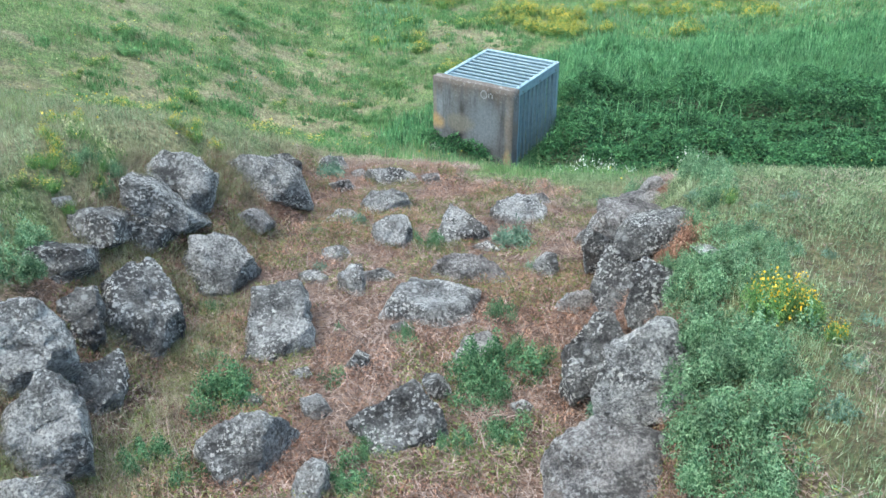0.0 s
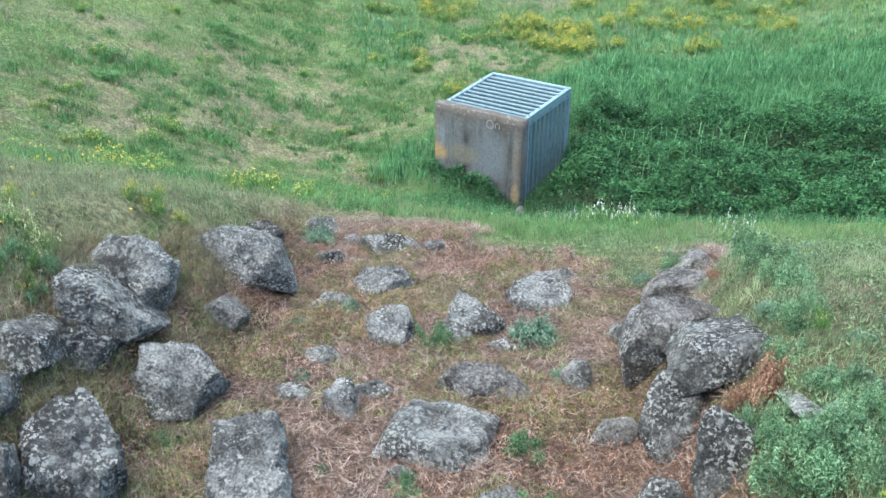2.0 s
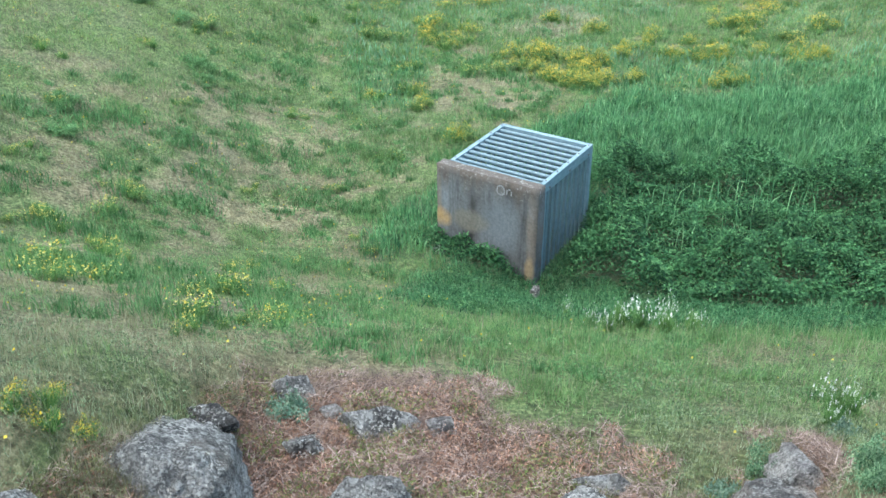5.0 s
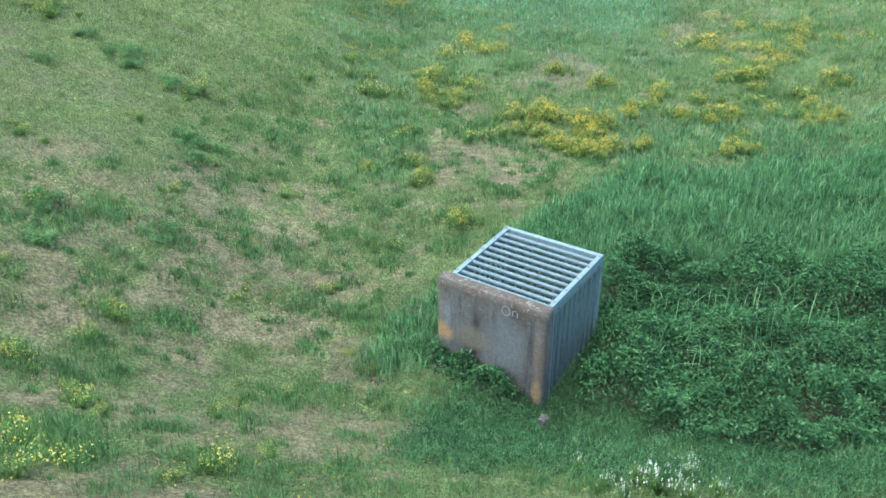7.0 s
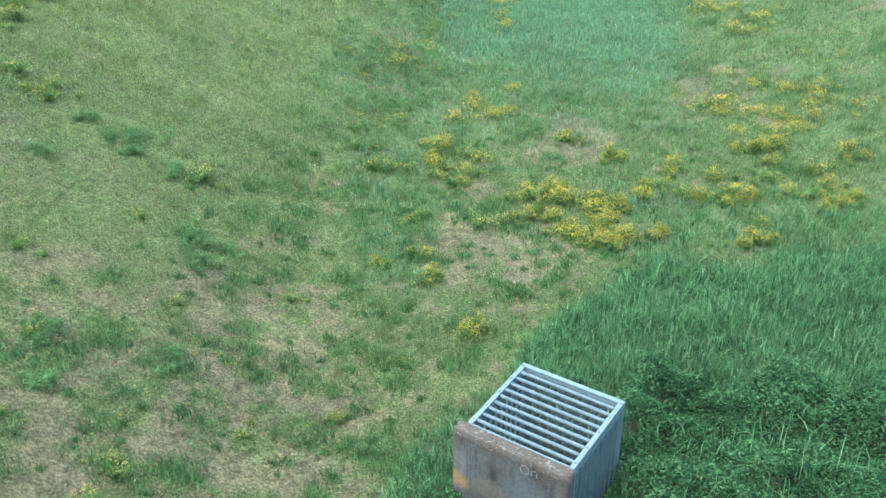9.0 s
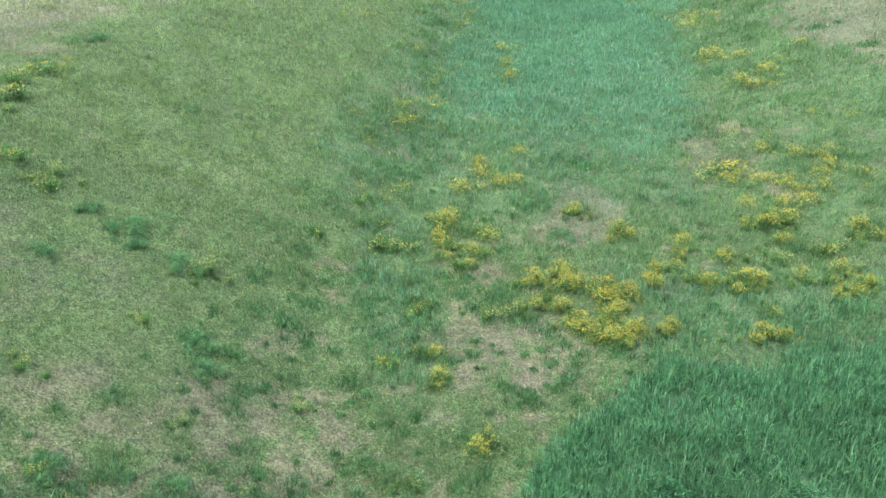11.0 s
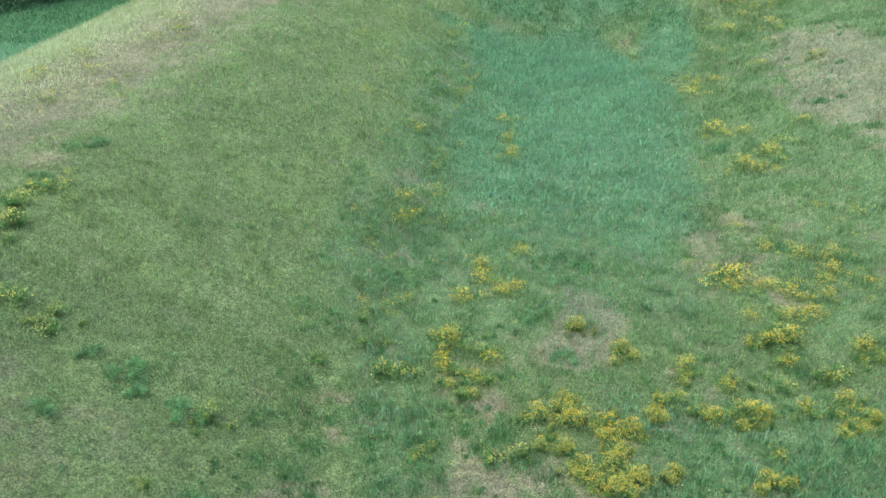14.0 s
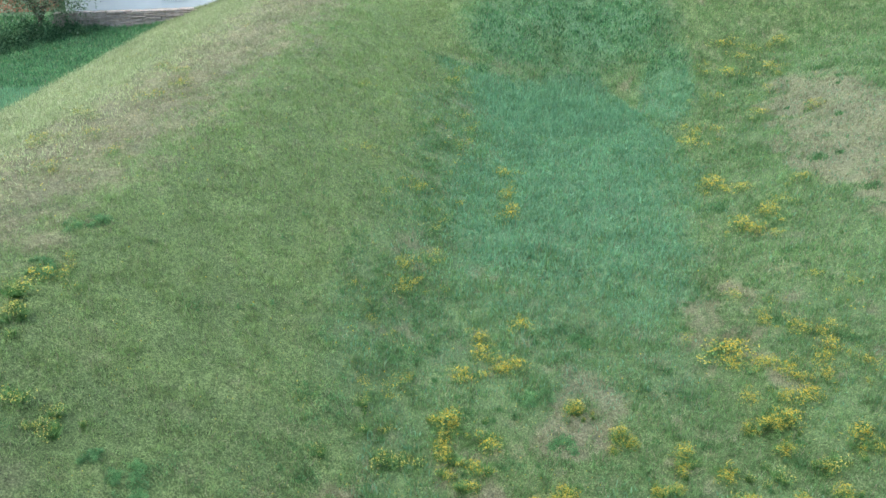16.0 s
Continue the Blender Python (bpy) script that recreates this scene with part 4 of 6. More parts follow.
def build_grass():
    rng = np.random.default_rng(7)
    greens, banks, straws, tall, pale_sunlit = [], [], [], [], []
    for per, y0, y1, width, size, clump in ((4200, 2.0, 7.0, 0.0055, 0.55, 34), (2900, 7.0, 13.0, 0.010, 0.62, 30), (1700, 13.0, 21.0, 0.015, 0.72, 26), (950, 21.0, 30.0, 0.025, 1.1, 18), (520, 30.0, 62.0, 0.038, 1.3, 9)):
        # tufts: blades that spring from one root and lean away from it; the rest stand singly
        cx, cy = scatter(rng, 0.62 * per / clump, y0, y1)
        grow = rng.gamma(2.2, 0.45, len(cx)).clip(0.35, 2.4)
        k = np.maximum((grow * clump).astype(int), 3)
        i = np.repeat(np.arange(len(cx)), k)
        r = (0.018 + 0.032 * grow[i]) * (1 + 0.02 * y0)
        tx, ty = cx[i] + rng.normal(0, 1, len(i)) * r, cy[i] + rng.normal(0, 1, len(i)) * r
        sx, sy = scatter(rng, 0.45 * per, y0, y1)
        x, y = np.concatenate([tx, sx]), np.concatenate([ty, sy])
        tall_here = np.concatenate([0.55 + 0.75 * grow[i], np.full(len(sx), 0.6)])
        keep = ~in_box(x, y, 0.02)
        x, y, tall_here = x[keep], y[keep], tall_here[keep]
        n = len(x)
        dry, lush, bed, net = dry_zone(x, y), lush_zone(x, y), in_channel(x, y), nettle_zone(x, y)
        cover = 0.55 + 0.45 * ramp01(cloud(x, y, 0.5, 50), 0.36, 0.58)
        tuft = cloud(x, y, 0.8, 60)
        bank = ramp01(-x + 0.15 * (y - 20) + 2 * (tuft - 0.5), 2.6, 6.0) * ramp01(y, 14, 20)
        cover = np.maximum(cover, bank)
        tuft = tuft + 0.85 * bank * (0.5 - tuft)
        near_bank = ramp01(-y, -7.8, -6.8)
        cover = np.maximum(cover, 0.85 * near_bank)
        is_straw = rng.uniform(0, 1, n) < 0.10 + 0.15 * near_bank * ramp01(-x, -1.0, 0.0) + 0.15 * near_bank + 0.75 * dry + 0.06 * bank
        free = (bed < 0.35) & (net < 0.8) & (rng.uniform(0, 1, n) < np.where(is_straw, 0.95, cover * (1 - 0.5 * dry))) & (rng.uniform(0.25, 1.5, n) > lush) & (rng.uniform(0, 1, n) > 0.8 * bare_zone(x, y))
        h = size * tall_here * (0.05 + 0.10 * tuft ** 1.5 * rng.uniform(0.5, 1.4, n)) * (1 - 0.5 * dry) * (1 - 0.3 * bank)
        lip = ramp01(y, 7.4, 8.4) * ramp01(-y, -11.5, -10) * ramp01(-np.abs(x - 0.6), -3.5, -2)
        h = h * (1 + 0.25 * lip)
        crest = ramp01(x, 1.35, 1.8) * ramp01(-y - 0.4 * x + 2.5 * (cloud(x, y, 0.7, 57) - 0.5), -6.6, -5.4)
        h = h * (1 - 0.35 * crest)
        free &= rng.uniform(0, 1, n) > np.where(is_straw, 0.6, 0.8) * crest
        h = h * np.where(is_straw, 1.6 - 0.7 * near_bank, 1.0) * (1 - 0.62 * near_bank * (1 - 0.7 * ramp01(-x, 1.5, 2.2)))
        w = width * rng.uniform(0.6, 1.3, n) * np.where(is_straw, 0.6, 0.8)
        pick = rng.uniform(0, 1, n)
        # the outer side's sunlight is painted in: most blades here are paler
        outer = ramp01(0.18 * (y - 33) - x + 1.5 * (tuft - 0.5), 10.3, 13.4) * ramp01(y, 20, 30) * (lush < 0.5)
        on_top = (rng.uniform(0, 1, n) < outer) & (rng.uniform(0, 1, n) < 0.85)
        pale_sunlit.append((x[on_top], y[on_top], 1.2 * h[on_top], 1.3 * w[on_top]))
        free &= ~on_top
        # lighter bank grass also on the left near bank, offsetting the blades' self-shading
        slope = np.maximum(bank, 0.85 * near_bank * ramp01(-x, 1.5, 2.2))
        for out, sel in ((greens, free & ~is_straw & (pick >= slope)), (straws, free & is_straw), (banks, free & ~is_straw & (pick < slope))):
            out.append((x[sel], y[sel], h[sel], w[sel]))
        sel = (lush > rng.uniform(0.1, 0.8, n)) & (net < 0.5) & (bed < 0.2)
        sel &= (rng.uniform(0, 1, n) < (0.62 if y0 < 21 else 0.42))
        ht = (0.5 + 0.5 * lush) * np.where(y > 24, 0.65, 1.0) * (0.14 + 0.26 * tuft) * (0.6 + 0.4 * tall_here) * rng.uniform(0.6, 1.2, n) * (1 + 0.7 * blob(x, y, 4.5, 45.0, 4.0, 3.2))
        ht = ht * (1 - 0.45 * herb_zone(x, y))
        tall.append((x[sel], y[sel], ht[sel], (1.25 if y0 < 21 else 1.15) * w[sel]))
    deep = [tuple(c[(l[1] < 21.0) | (l[1] > 48.0)] for c in l) for l in tall]
    tall = [tuple(c[(l[1] >= 21.0) & (l[1] <= 48.0)] for c in l) for l in tall]
    for name, label, lots, mat, bent, lean in (("meadow_grass", "mid-green meadow grass in uneven tufts", greens, GRASS, False, 0.65), ("bank_grass", "short yellow-green grass on the bank", banks, SLOPE_GRASS, False, 0.6),
                                         ("dry_grass", "bleached straw-coloured dry grass", straws, STRAW, False, 1.0), ("bank_top_grass", "pale yellow-green grass on the bank's outer side, sunlight put into its colour", pale_sunlit, PALE_SUNLIT_GRASS, False, 0.7), ("tall_grass", "tall blue-green grass on the wet floor", tall, LUSH, True, 0.42),
                                         ("tall_grass_stand", "deep green stand of tall grass behind the nettles", deep, STAND, True, 0.5)):
        x, y, h, w = (np.concatenate(c) for c in zip(*lots))
        tagged(new(name, blade_mesh(name, x, y, floor_at(x, y) - 0.01, h, w, mat, rng, lean, bent)), label, "grass", kind="stuff")


build_grass()


def build_crest_grass():
    """Short grey-green grass on the trodden crest at both sides of the channel."""
    rng = np.random.default_rng(29)
    n = 560000
    x, y = rng.uniform(-4.4, 4.4, n), rng.uniform(2.0, 7.8, n)
    thick = 0.45 + 0.9 * ramp01(cloud(x, y, 0.35, 52), 0.35, 0.65)
    keep = (in_channel(x, y) < 0.5) & (np.abs(x) > 1.0) & (np.abs(x) < 0.45 * y + 1.6) & (rng.uniform(0, 1.35, n) < thick) & (rng.uniform(6.8, 7.8, n) > y)
    x, y = x[keep], y[keep]
    h = rng.uniform(0.025, 0.075, len(x)) * (0.6 + 0.9 * cloud(x, y, 0.3, 54))
    left = (x < 0) & (rng.uniform(0, 1, len(x)) < 0.22)
    tagged(new("bank_straw", blade_mesh("bank_straw", x[left], y[left], floor_at(x[left], y[left]) - 0.01, 1.6 * h[left], rng.uniform(0.004, 0.008, left.sum()), STRAW, rng, 0.8)),
           "pale dry grass on the bank above the stones", "grass", kind="stuff")
    x, y, h = x[~left], y[~left], h[~left]
    tagged(new("crest_grass", blade_mesh("crest_grass", x, y, floor_at(x, y) - 0.01, h, rng.uniform(0.003, 0.006, len(x)), CREST, rng, 0.8)),
           "short grey-green grass on the bank beside the channel", "grass", kind="stuff")


build_crest_grass()


def build_bank_carpet():
    """Small-leaved low plants that cover the banks beside the channel in patches."""
    rng = np.random.default_rng(37)
    n = 420000
    x, y = rng.uniform(-4.0, 4.2, n), rng.uniform(2.0, 9.0, n)
    thick = ramp01(cloud(x, y, 0.8, 58) + 0.35 * (value_noise(x, y, 0.16, 59) - 0.5), 0.36, 0.62)
    worn = ramp01(x, 1.5, 1.9) * ramp01(-y - 0.5 * x, -5.4, -4.4)
    keep = (in_channel(x, y) < 0.4) & (np.abs(x) > 0.9) & (np.abs(x) < 0.45 * y + 1.6) & (rng.uniform(0, 1.3, n) < thick * (1 - 0.5 * worn)) & ((x > 0) | (rng.uniform(0, 1, n) < 0.35)) & (rng.uniform(7.2, 9.2, n) > y)
    x, y = x[keep], y[keep]
    k = len(x)
    z = floor_at(x, y) + rng.uniform(0.0, 0.075, k) * (0.25 + value_noise(x, y, 0.16, 59))
    v, t = leaf_arrays(np.stack([x, y, z], 1), rng.uniform(0.012, 0.03, k), rng.uniform(0.005, 0.010, k), rng, 0.8)
    tagged(new("bank_carpet", mesh_of("bank_carpet", v, t, CARPET)), "low small-leaved green plants carpeting the bank", "ground plants", kind="stuff")


build_bank_carpet()


def build_nettles():
    rng = np.random.default_rng(9)
    n = 400000
    x, y = rng.uniform(-1.2, 9.5, n), rng.uniform(8.6, 17.2, n)
    keep = (nettle_zone(x, y) > rng.uniform(0.25, 0.6, n)) & ~in_box(x, y, 0.01)
    x, y = x[keep], y[keep]
    n = len(x)
    near_wall = blob(x, y, 0.0, 12.75, 1.2, 0.6, -35)
    pits = ramp01(value_noise(x, y, 0.42, 76), 0.12, 0.5) * ramp01(value_noise(x, y, 0.23, 74), 0.05, 0.4)
    top = (1 - 0.45 * near_wall) * (0.30 + 0.70 * pits) * (0.14 + 0.34 * ramp01(cloud(x, y, 1.0, 70), 0.34, 0.62) + 0.16 * value_noise(x, y, 0.3, 75)) * (0.55 + 0.45 * ramp01(nettle_zone(x, y), 0.4, 1.0))
    edge = 1 - ramp01(nettle_zone(x, y), 0.5, 1.0)
    z = floor_at(x, y) + top * (1 - (0.6 + 0.38 * edge) * rng.uniform(0, 1, n) ** 1.5)
    v, t = leaf_arrays(np.stack([x, y, z], 1), rng.uniform(0.042, 0.075, n), rng.uniform(0.017, 0.028, n), rng, 0.42)
    tagged(new("nettle_bed", mesh_of("nettle_bed", v, t, NETTLE)), "dense bed of dark green nettles beside the inlet", "nettles", kind="stuff")
    m = 220000
    x, y = rng.uniform(-1.0, 7.5, m), rng.uniform(9.8, 14.6, m)
    keep = (herb_zone(x, y) > rng.uniform(0.2, 0.9, m)) & (nettle_zone(x, y) < 0.6) & ~in_box(x, y, 0.01) & (rng.uniform(0, 1, m) < 0.35 + cloud(x, y, 0.4, 79))
    x, y = x[keep], y[keep]
    z = floor_at(x, y) + rng.uniform(0.0, 0.16, len(x)) * (0.3 + value_noise(x, y, 0.25, 78))
    v, t = leaf_arrays(np.stack([x, y, z], 1), rng.uniform(0.025, 0.055, len(x)), rng.uniform(0.007, 0.013, len(x)), rng, 0.8)
    tagged(new("herb_carpet", mesh_of("herb_carpet", v, t, HERB)), "low dense green herbs at the foot of the inlet box", "herbs", kind="stuff")
    # grass leaves that arch out of the bed
    m = 1300
    x, y = rng.uniform(1.3, 9.0, m), rng.uniform(12.5, 16.5, m)
    keep = (nettle_zone(x, y) > 0.5) & (cloud(x, y, 1.3, 77) > 0.45) & ~in_box(x, y, 0.05)
    x, y = x[keep], y[keep]
    tagged(new("arching_grass", blade_mesh("arching_grass", x, y, floor_at(x, y) + 0.2, rng.uniform(0.25, 0.5, len(x)), rng.uniform(0.008, 0.014, len(x)), STAND, rng, 0.7, True)),
           "long green grass leaves arching out of the nettles", "grass", kind="stuff")


build_nettles()


def build_litter():
    """Dead stems, stonecrop and reddish dry plants over the channel's bed."""
    rng = np.random.default_rng(13)
    n = 230000
    x, y = rng.uniform(-2.2, 1.9, n), rng.uniform(2.0, 8.2, n)
    keep = (in_channel(x, y) > 0.3) & (rng.uniform(0, 1, n) < 0.35 + 0.65 * cloud(x, y, 0.35, 80))
    # and thinly over the trodden crest beside the channel
    cx, cy = rng.uniform(1.5, 3.8, 60000), rng.uniform(2.0, 5.6, 60000)
    on = rng.uniform(0, 1, 60000) < 0.7 * cloud(cx, cy, 0.4, 83) - 0.25
    x, y = np.concatenate([x[keep], cx[on]]), np.concatenate([y[keep], cy[on]])
    n = len(x)
    z = floor_at(x, y)
    a, l, e = rng.uniform(0, math.tau, n), 0.02 + rng.gamma(2.0, 0.022, n).clip(0, 0.16), np.abs(rng.normal(0, 0.3, n))
    p = np.stack([x, y, z + rng.uniform(-0.005, 0.03, n)], 1)
    q = p + np.stack([np.cos(a) * l, np.sin(a) * l, e * l], 1)
    s = np.stack([-np.sin(a), np.cos(a), np.zeros(n)], 1) * rng.uniform(0.0009, 0.0024, n)[:, None]
    tagged(new("dead_stems", mesh_of("dead_stems", np.stack([p - s, p + s, q], 1).reshape(-1, 3), np.arange(3 * n).reshape(-1, 3), LITTER)),
           "brown dead stems strewn over the channel bed", "plant litter", kind="stuff")
    for name, label, mat, seed, low, count in (("stonecrop", "low yellow-green stonecrop mats on the bed", MOSS, 90, 0.50, 150000), ("red_stems", "reddish dry stems on the bed", RUST, 95, 0.50, 120000)):
        x, y = rng.uniform(-2.0, 1.5, count), rng.uniform(2.0, 7.9, count)
        keep = (in_channel(x, y) > 0.4) & (cloud(x, y, 0.45, seed) > low - (0.07 * ramp01(-x, 0.7, 1.1) * ramp01(-y, -5.0, -4.2) if seed == 90 else 0.0) + rng.uniform(-0.05, 0.05, count))
        x, y = x[keep], y[keep]
        k = len(x)
        v, t = leaf_arrays(np.stack([x, y, floor_at(x, y) + rng.uniform(0.0, 0.06, k) * (0.3 + cloud(x, y, 0.12, seed + 7))], 1), rng.uniform(0.012, 0.03, k), rng.uniform(0.004, 0.008, k), rng, 0.9)
        tagged(new(name, mesh_of(name, v, t, mat)), label, "ground plants", kind="stuff")


build_litter()


def build_edge_straw():
    """Dry grass that hangs between the stones of the channel's left edge."""
    rng = np.random.default_rng(43)
    n = 170000
    x, y = rng.uniform(-2.6, -1.1, n), rng.uniform(2.4, 7.2, n)
    keep = (in_channel(x, y) > 0.2) & (rng.uniform(0, 1, n) < ramp01(cloud(x, y, 0.4, 87), 0.36, 0.6)) & (rng.uniform(-1.6, -1.1, n) > x)
    x, y = x[keep], y[keep]
    k = len(x)
    tagged(new("edge_straw", blade_mesh("edge_straw", x, y, floor_at(x, y) - 0.01, rng.uniform(0.04, 0.13, k), rng.uniform(0.003, 0.006, k), STRAW, rng, 1.0)),
           "bleached dry grass hanging between the edge stones", "grass", kind="stuff")


build_edge_straw()


def build_meadow_weeds():
    """Low dark rosettes that mottle the meadow."""
    rng = np.random.default_rng(17)
    ps, ls = [], []
    for per, y0, y1, leaf in ((4.5, 7.5, 13.0, 0.032), (3.0, 13.0, 24.0, 0.055), (0.35, 24.0, 48.0, 0.08), (3.2, 21.0, 42.0, 0.075)):
        x, y = scatter(rng, per, y0, y1)
        keep = (cloud(x, y, 2.5, 140) > 0.46) & (x > -5.5 - 0.05 * (y - 20) + 3.0 * rng.uniform(-1, 1, len(x))) & (nettle_zone(x, y) < 0.3) & (in_channel(x, y) < 0.2) & (lush_zone(x, y) < 0.5) & ~in_box(x, y, 0.2)
        if per == 3.2:
            keep &= np.abs(x + 1.6 - 0.12 * (y - 28)) < 1.7
        for cx, cy, r in zip(x[keep], y[keep], rng.gamma(2.0, 0.08, keep.sum()).clip(0.05, 0.38)):
            k = int((14 + 330 * r) * (1.8 if leaf < 0.05 else 1))
            q = rng.normal(0, 0.55 * r, (k, 2))
            px, py = cx + q[:, 0], cy + q[:, 1]
            ps.append(np.stack([px, py, floor_at(px, py) + rng.uniform(0.02, 0.05 + 0.45 * r, k)], 1))
            ls.append(np.full(k, leaf))
    p, l = np.concatenate(ps), np.concatenate(ls)
    l = l * rng.uniform(0.6, 1.2, len(p))
    v, t = leaf_arrays(p, l, 0.26 * l, rng, 0.95)
    tagged(new("meadow_weeds", mesh_of("meadow_weeds", v, t, MEADOW_WEED)), "low dark green weeds scattered through the meadow", "weeds", kind="stuff")


build_meadow_weeds()


THICK = [(-3.6, 10.0, 0.34), (-3.2, 10.2, 0.36), (-2.9, 9.9, 0.25), (-2.2, 10.05, 0.34), (-1.9, 9.95, 0.3), (-1.5, 9.9, 0.25), (-1.5, 9.2, 0.3), (-1.15, 9.1, 0.3), (-0.9, 10.3, 0.22), (-1.85, 8.4, 0.3), (-4.2, 11.6, 0.28), (-3.9, 12.2, 0.28), (-3.9, 12.9, 0.3), (-1.0, 13.0, 0.25), (-1.8, 14.4, 0.25), (-4.2, 13.6, 0.3), (-3.3, 13.2, 0.2), (-2.4, 9.4, 0.28), (-4.6, 15.2, 0.4), (-4.9, 14.6, 0.35), (-3.6, 15.1, 0.3)]


def build_tussocks():
    """Thick dark tussocks that stand out of the dry meadow."""
    rng = np.random.default_rng(23)
    cx, cy = [np.concatenate(c) for c in zip(*(scatter(rng, per, y0, y1) for per, y0, y1 in ((5.5, 7.6, 14.0), (4.5, 14.0, 22.0), (1.2, 22.0, 30.0), (0.4, 30.0, 46.0))))]
    keep = (nettle_zone(cx, cy) < 0.3) & (in_channel(cx, cy) < 0.2) & (lush_zone(cx, cy) < 0.5) & ~in_box(cx, cy, 0.25) & (cloud(cx, cy, 2.8, 170) > 0.44) & (cx > -6.0 + 0.35 * np.clip(cy - 15, 0, 20))
    cx, cy = cx[keep], cy[keep]
    r = rng.gamma(2.2, 0.045, len(cx)).clip(0.03, 0.26) * (1 + 0.012 * cy)
    rich = np.array(THICK)
    cx, cy, r = np.concatenate([cx, rich[:, 0]]), np.concatenate([cy, rich[:, 1]]), np.concatenate([r, rich[:, 2]])
    k = (40 + 500 * r).astype(int)
    i = np.repeat(np.arange(len(cx)), k)
    x, y = cx[i] + rng.normal(0, 0.5, len(i)) * r[i], cy[i] + rng.normal(0, 0.5, len(i)) * r[i]
    h = (0.06 + 0.42 * r[i]) * rng.uniform(0.5, 1.1, len(i))
    w = (0.006 + 0.0007 * y) * rng.uniform(0.7, 1.3, len(i))
    tagged(new("grass_tussocks", blade_mesh("grass_tussocks", x, y, floor_at(x, y) - 0.01, h, w, MEADOW_WEED, rng, 0.6)), "thick dark green grass tussocks in the dry meadow", "grass", kind="stuff")


build_tussocks()


def build_scattered_blossoms():
    rng = np.random.default_rng(19)
    for name, label, mat, per, seed, low in (("scattered_yellow_blossoms", "tiny yellow blossoms scattered through the grass", YELLOW, 30.0, 150, 0.48), ("scattered_white_blossoms", "a few tiny white blossoms in the grass", CREAM, 1.2, 155, 0.4)):
        lots = []
        for y0, y1, size, part_of in ((4.0, 13.0, 0.008, 0.8), (13.0, 26.0, 0.011, 0.45), (26.0, 50.0, 0.02, 0.08)):
            x, y = scatter(rng, per * part_of, y0, y1)
            keep = (cloud(x, y, 1.8, seed) + 0.25 * (value_noise(x, y, 0.5, seed + 9) - 0.5) > low) & (nettle_zone(x, y) < 0.3) & (in_channel(x, y) < 0.2) & (lush_zone(x, y) < 0.4) & ~in_box(x, y, 0.1) & ((x < -0.6) | (y > 14.5) | (rng.uniform(0, 1, len(x)) < 0.12))
            x, y = x[keep], y[keep]
            lots.append(disc_arrays(np.stack([x, y, floor_at(x, y) + rng.uniform(0.06, 0.2, len(x))], 1), size * rng.uniform(0.7, 1.3, len(x)), rng, 0.6))
        tagged(new(name, mesh_of(name, *stacked(*lots), mat)), label, "wild flowers", kind="stuff")


build_scattered_blossoms()

# ---- plants ----
def dome(rng, n, shell=0.55):
    """Places in a flattened half ball of radius 1, most of them near its skin, with bays in its outline."""
    a, c = rng.uniform(0, math.tau, n), rng.uniform(0.0, 1.0, n)
    r = 1 - (1 - shell) * rng.uniform(0, 1, n) ** 1.5
    bay = 0.78 + 0.30 * np.sin(a * 3 + rng.uniform(0, 6)) * np.cos(a * 2 + rng.uniform(0, 6)) + 0.12 * np.sin(a * 7)
    s = np.sqrt(1 - c * c)
    return np.stack([r * bay * s * np.cos(a), r * bay * s * np.sin(a), r * c * (0.8 + 0.25 * np.sin(a * 2 + 1))], 1)


def lumps(rng, n, shell=0.55, sprigs=0.15):
    """A ragged bush: several domes of unlike size run together, with sprigs that stand out of them."""
    k = 8
    a, q = rng.uniform(0, math.tau, k), 0.68 * np.sqrt(rng.uniform(0, 1, k))
    r, h = rng.uniform(0.28, 0.55, k), rng.uniform(0.45, 1.05, k)
    i = rng.integers(0, k, n)
    p = dome(rng, n, shell) * np.stack([r[i], r[i], h[i]], 1) + np.stack([q[i] * np.cos(a[i]), q[i] * np.sin(a[i]), np.zeros(n)], 1)
    out = rng.uniform(0, 1, n) < sprigs
    p[out, 2] *= rng.uniform(1.0, 1.35, out.sum())
    return p


def stems(rng, tips, w=0.006):
    n = len(tips)
    foot = tips * np.array([0.35, 0.35, 0.0])
    s = np.stack([np.full(n, w), np.zeros(n), np.zeros(n)], 1)
    v = np.stack([foot - s, foot + s, tips], 1)
    return v.reshape(-1, 3), np.arange(3 * n).reshape(-1, 3)


def weed_mesh(seed, mat, n=420, leaf=0.10, slim=1.0):
    rng = np.random.default_rng(seed)
    p = lumps(rng, n) * np.array([1, 1, 0.8])
    leaves = leaf_arrays(p, rng.uniform(0.6, 1.3, n) * leaf, rng.uniform(0.4, 0.6, n) * slim * leaf, rng, 0.7)
    return mesh_of("foliage", *leaves, mat), mesh_of("stems", *stems(rng, lumps(rng, 90, 0.9, 0.4) * np.array([1, 1, 0.85]), 0.007), mat)


WEEDS = [weed_mesh(100 + k, WEED, 4200, 0.078) for k in range(3)]
GREYS = [weed_mesh(110 + k, GREY_WEED, 1700, 0.13) for k in range(2)]
PATCHES = [weed_mesh(140 + k, MEADOW_WEED, 2400, 0.12, 0.45) for k in range(3)]
BIG = [weed_mesh(120 + k, BUSH, 5000, 0.085, 0.55) for k in range(3)]
count = [0]


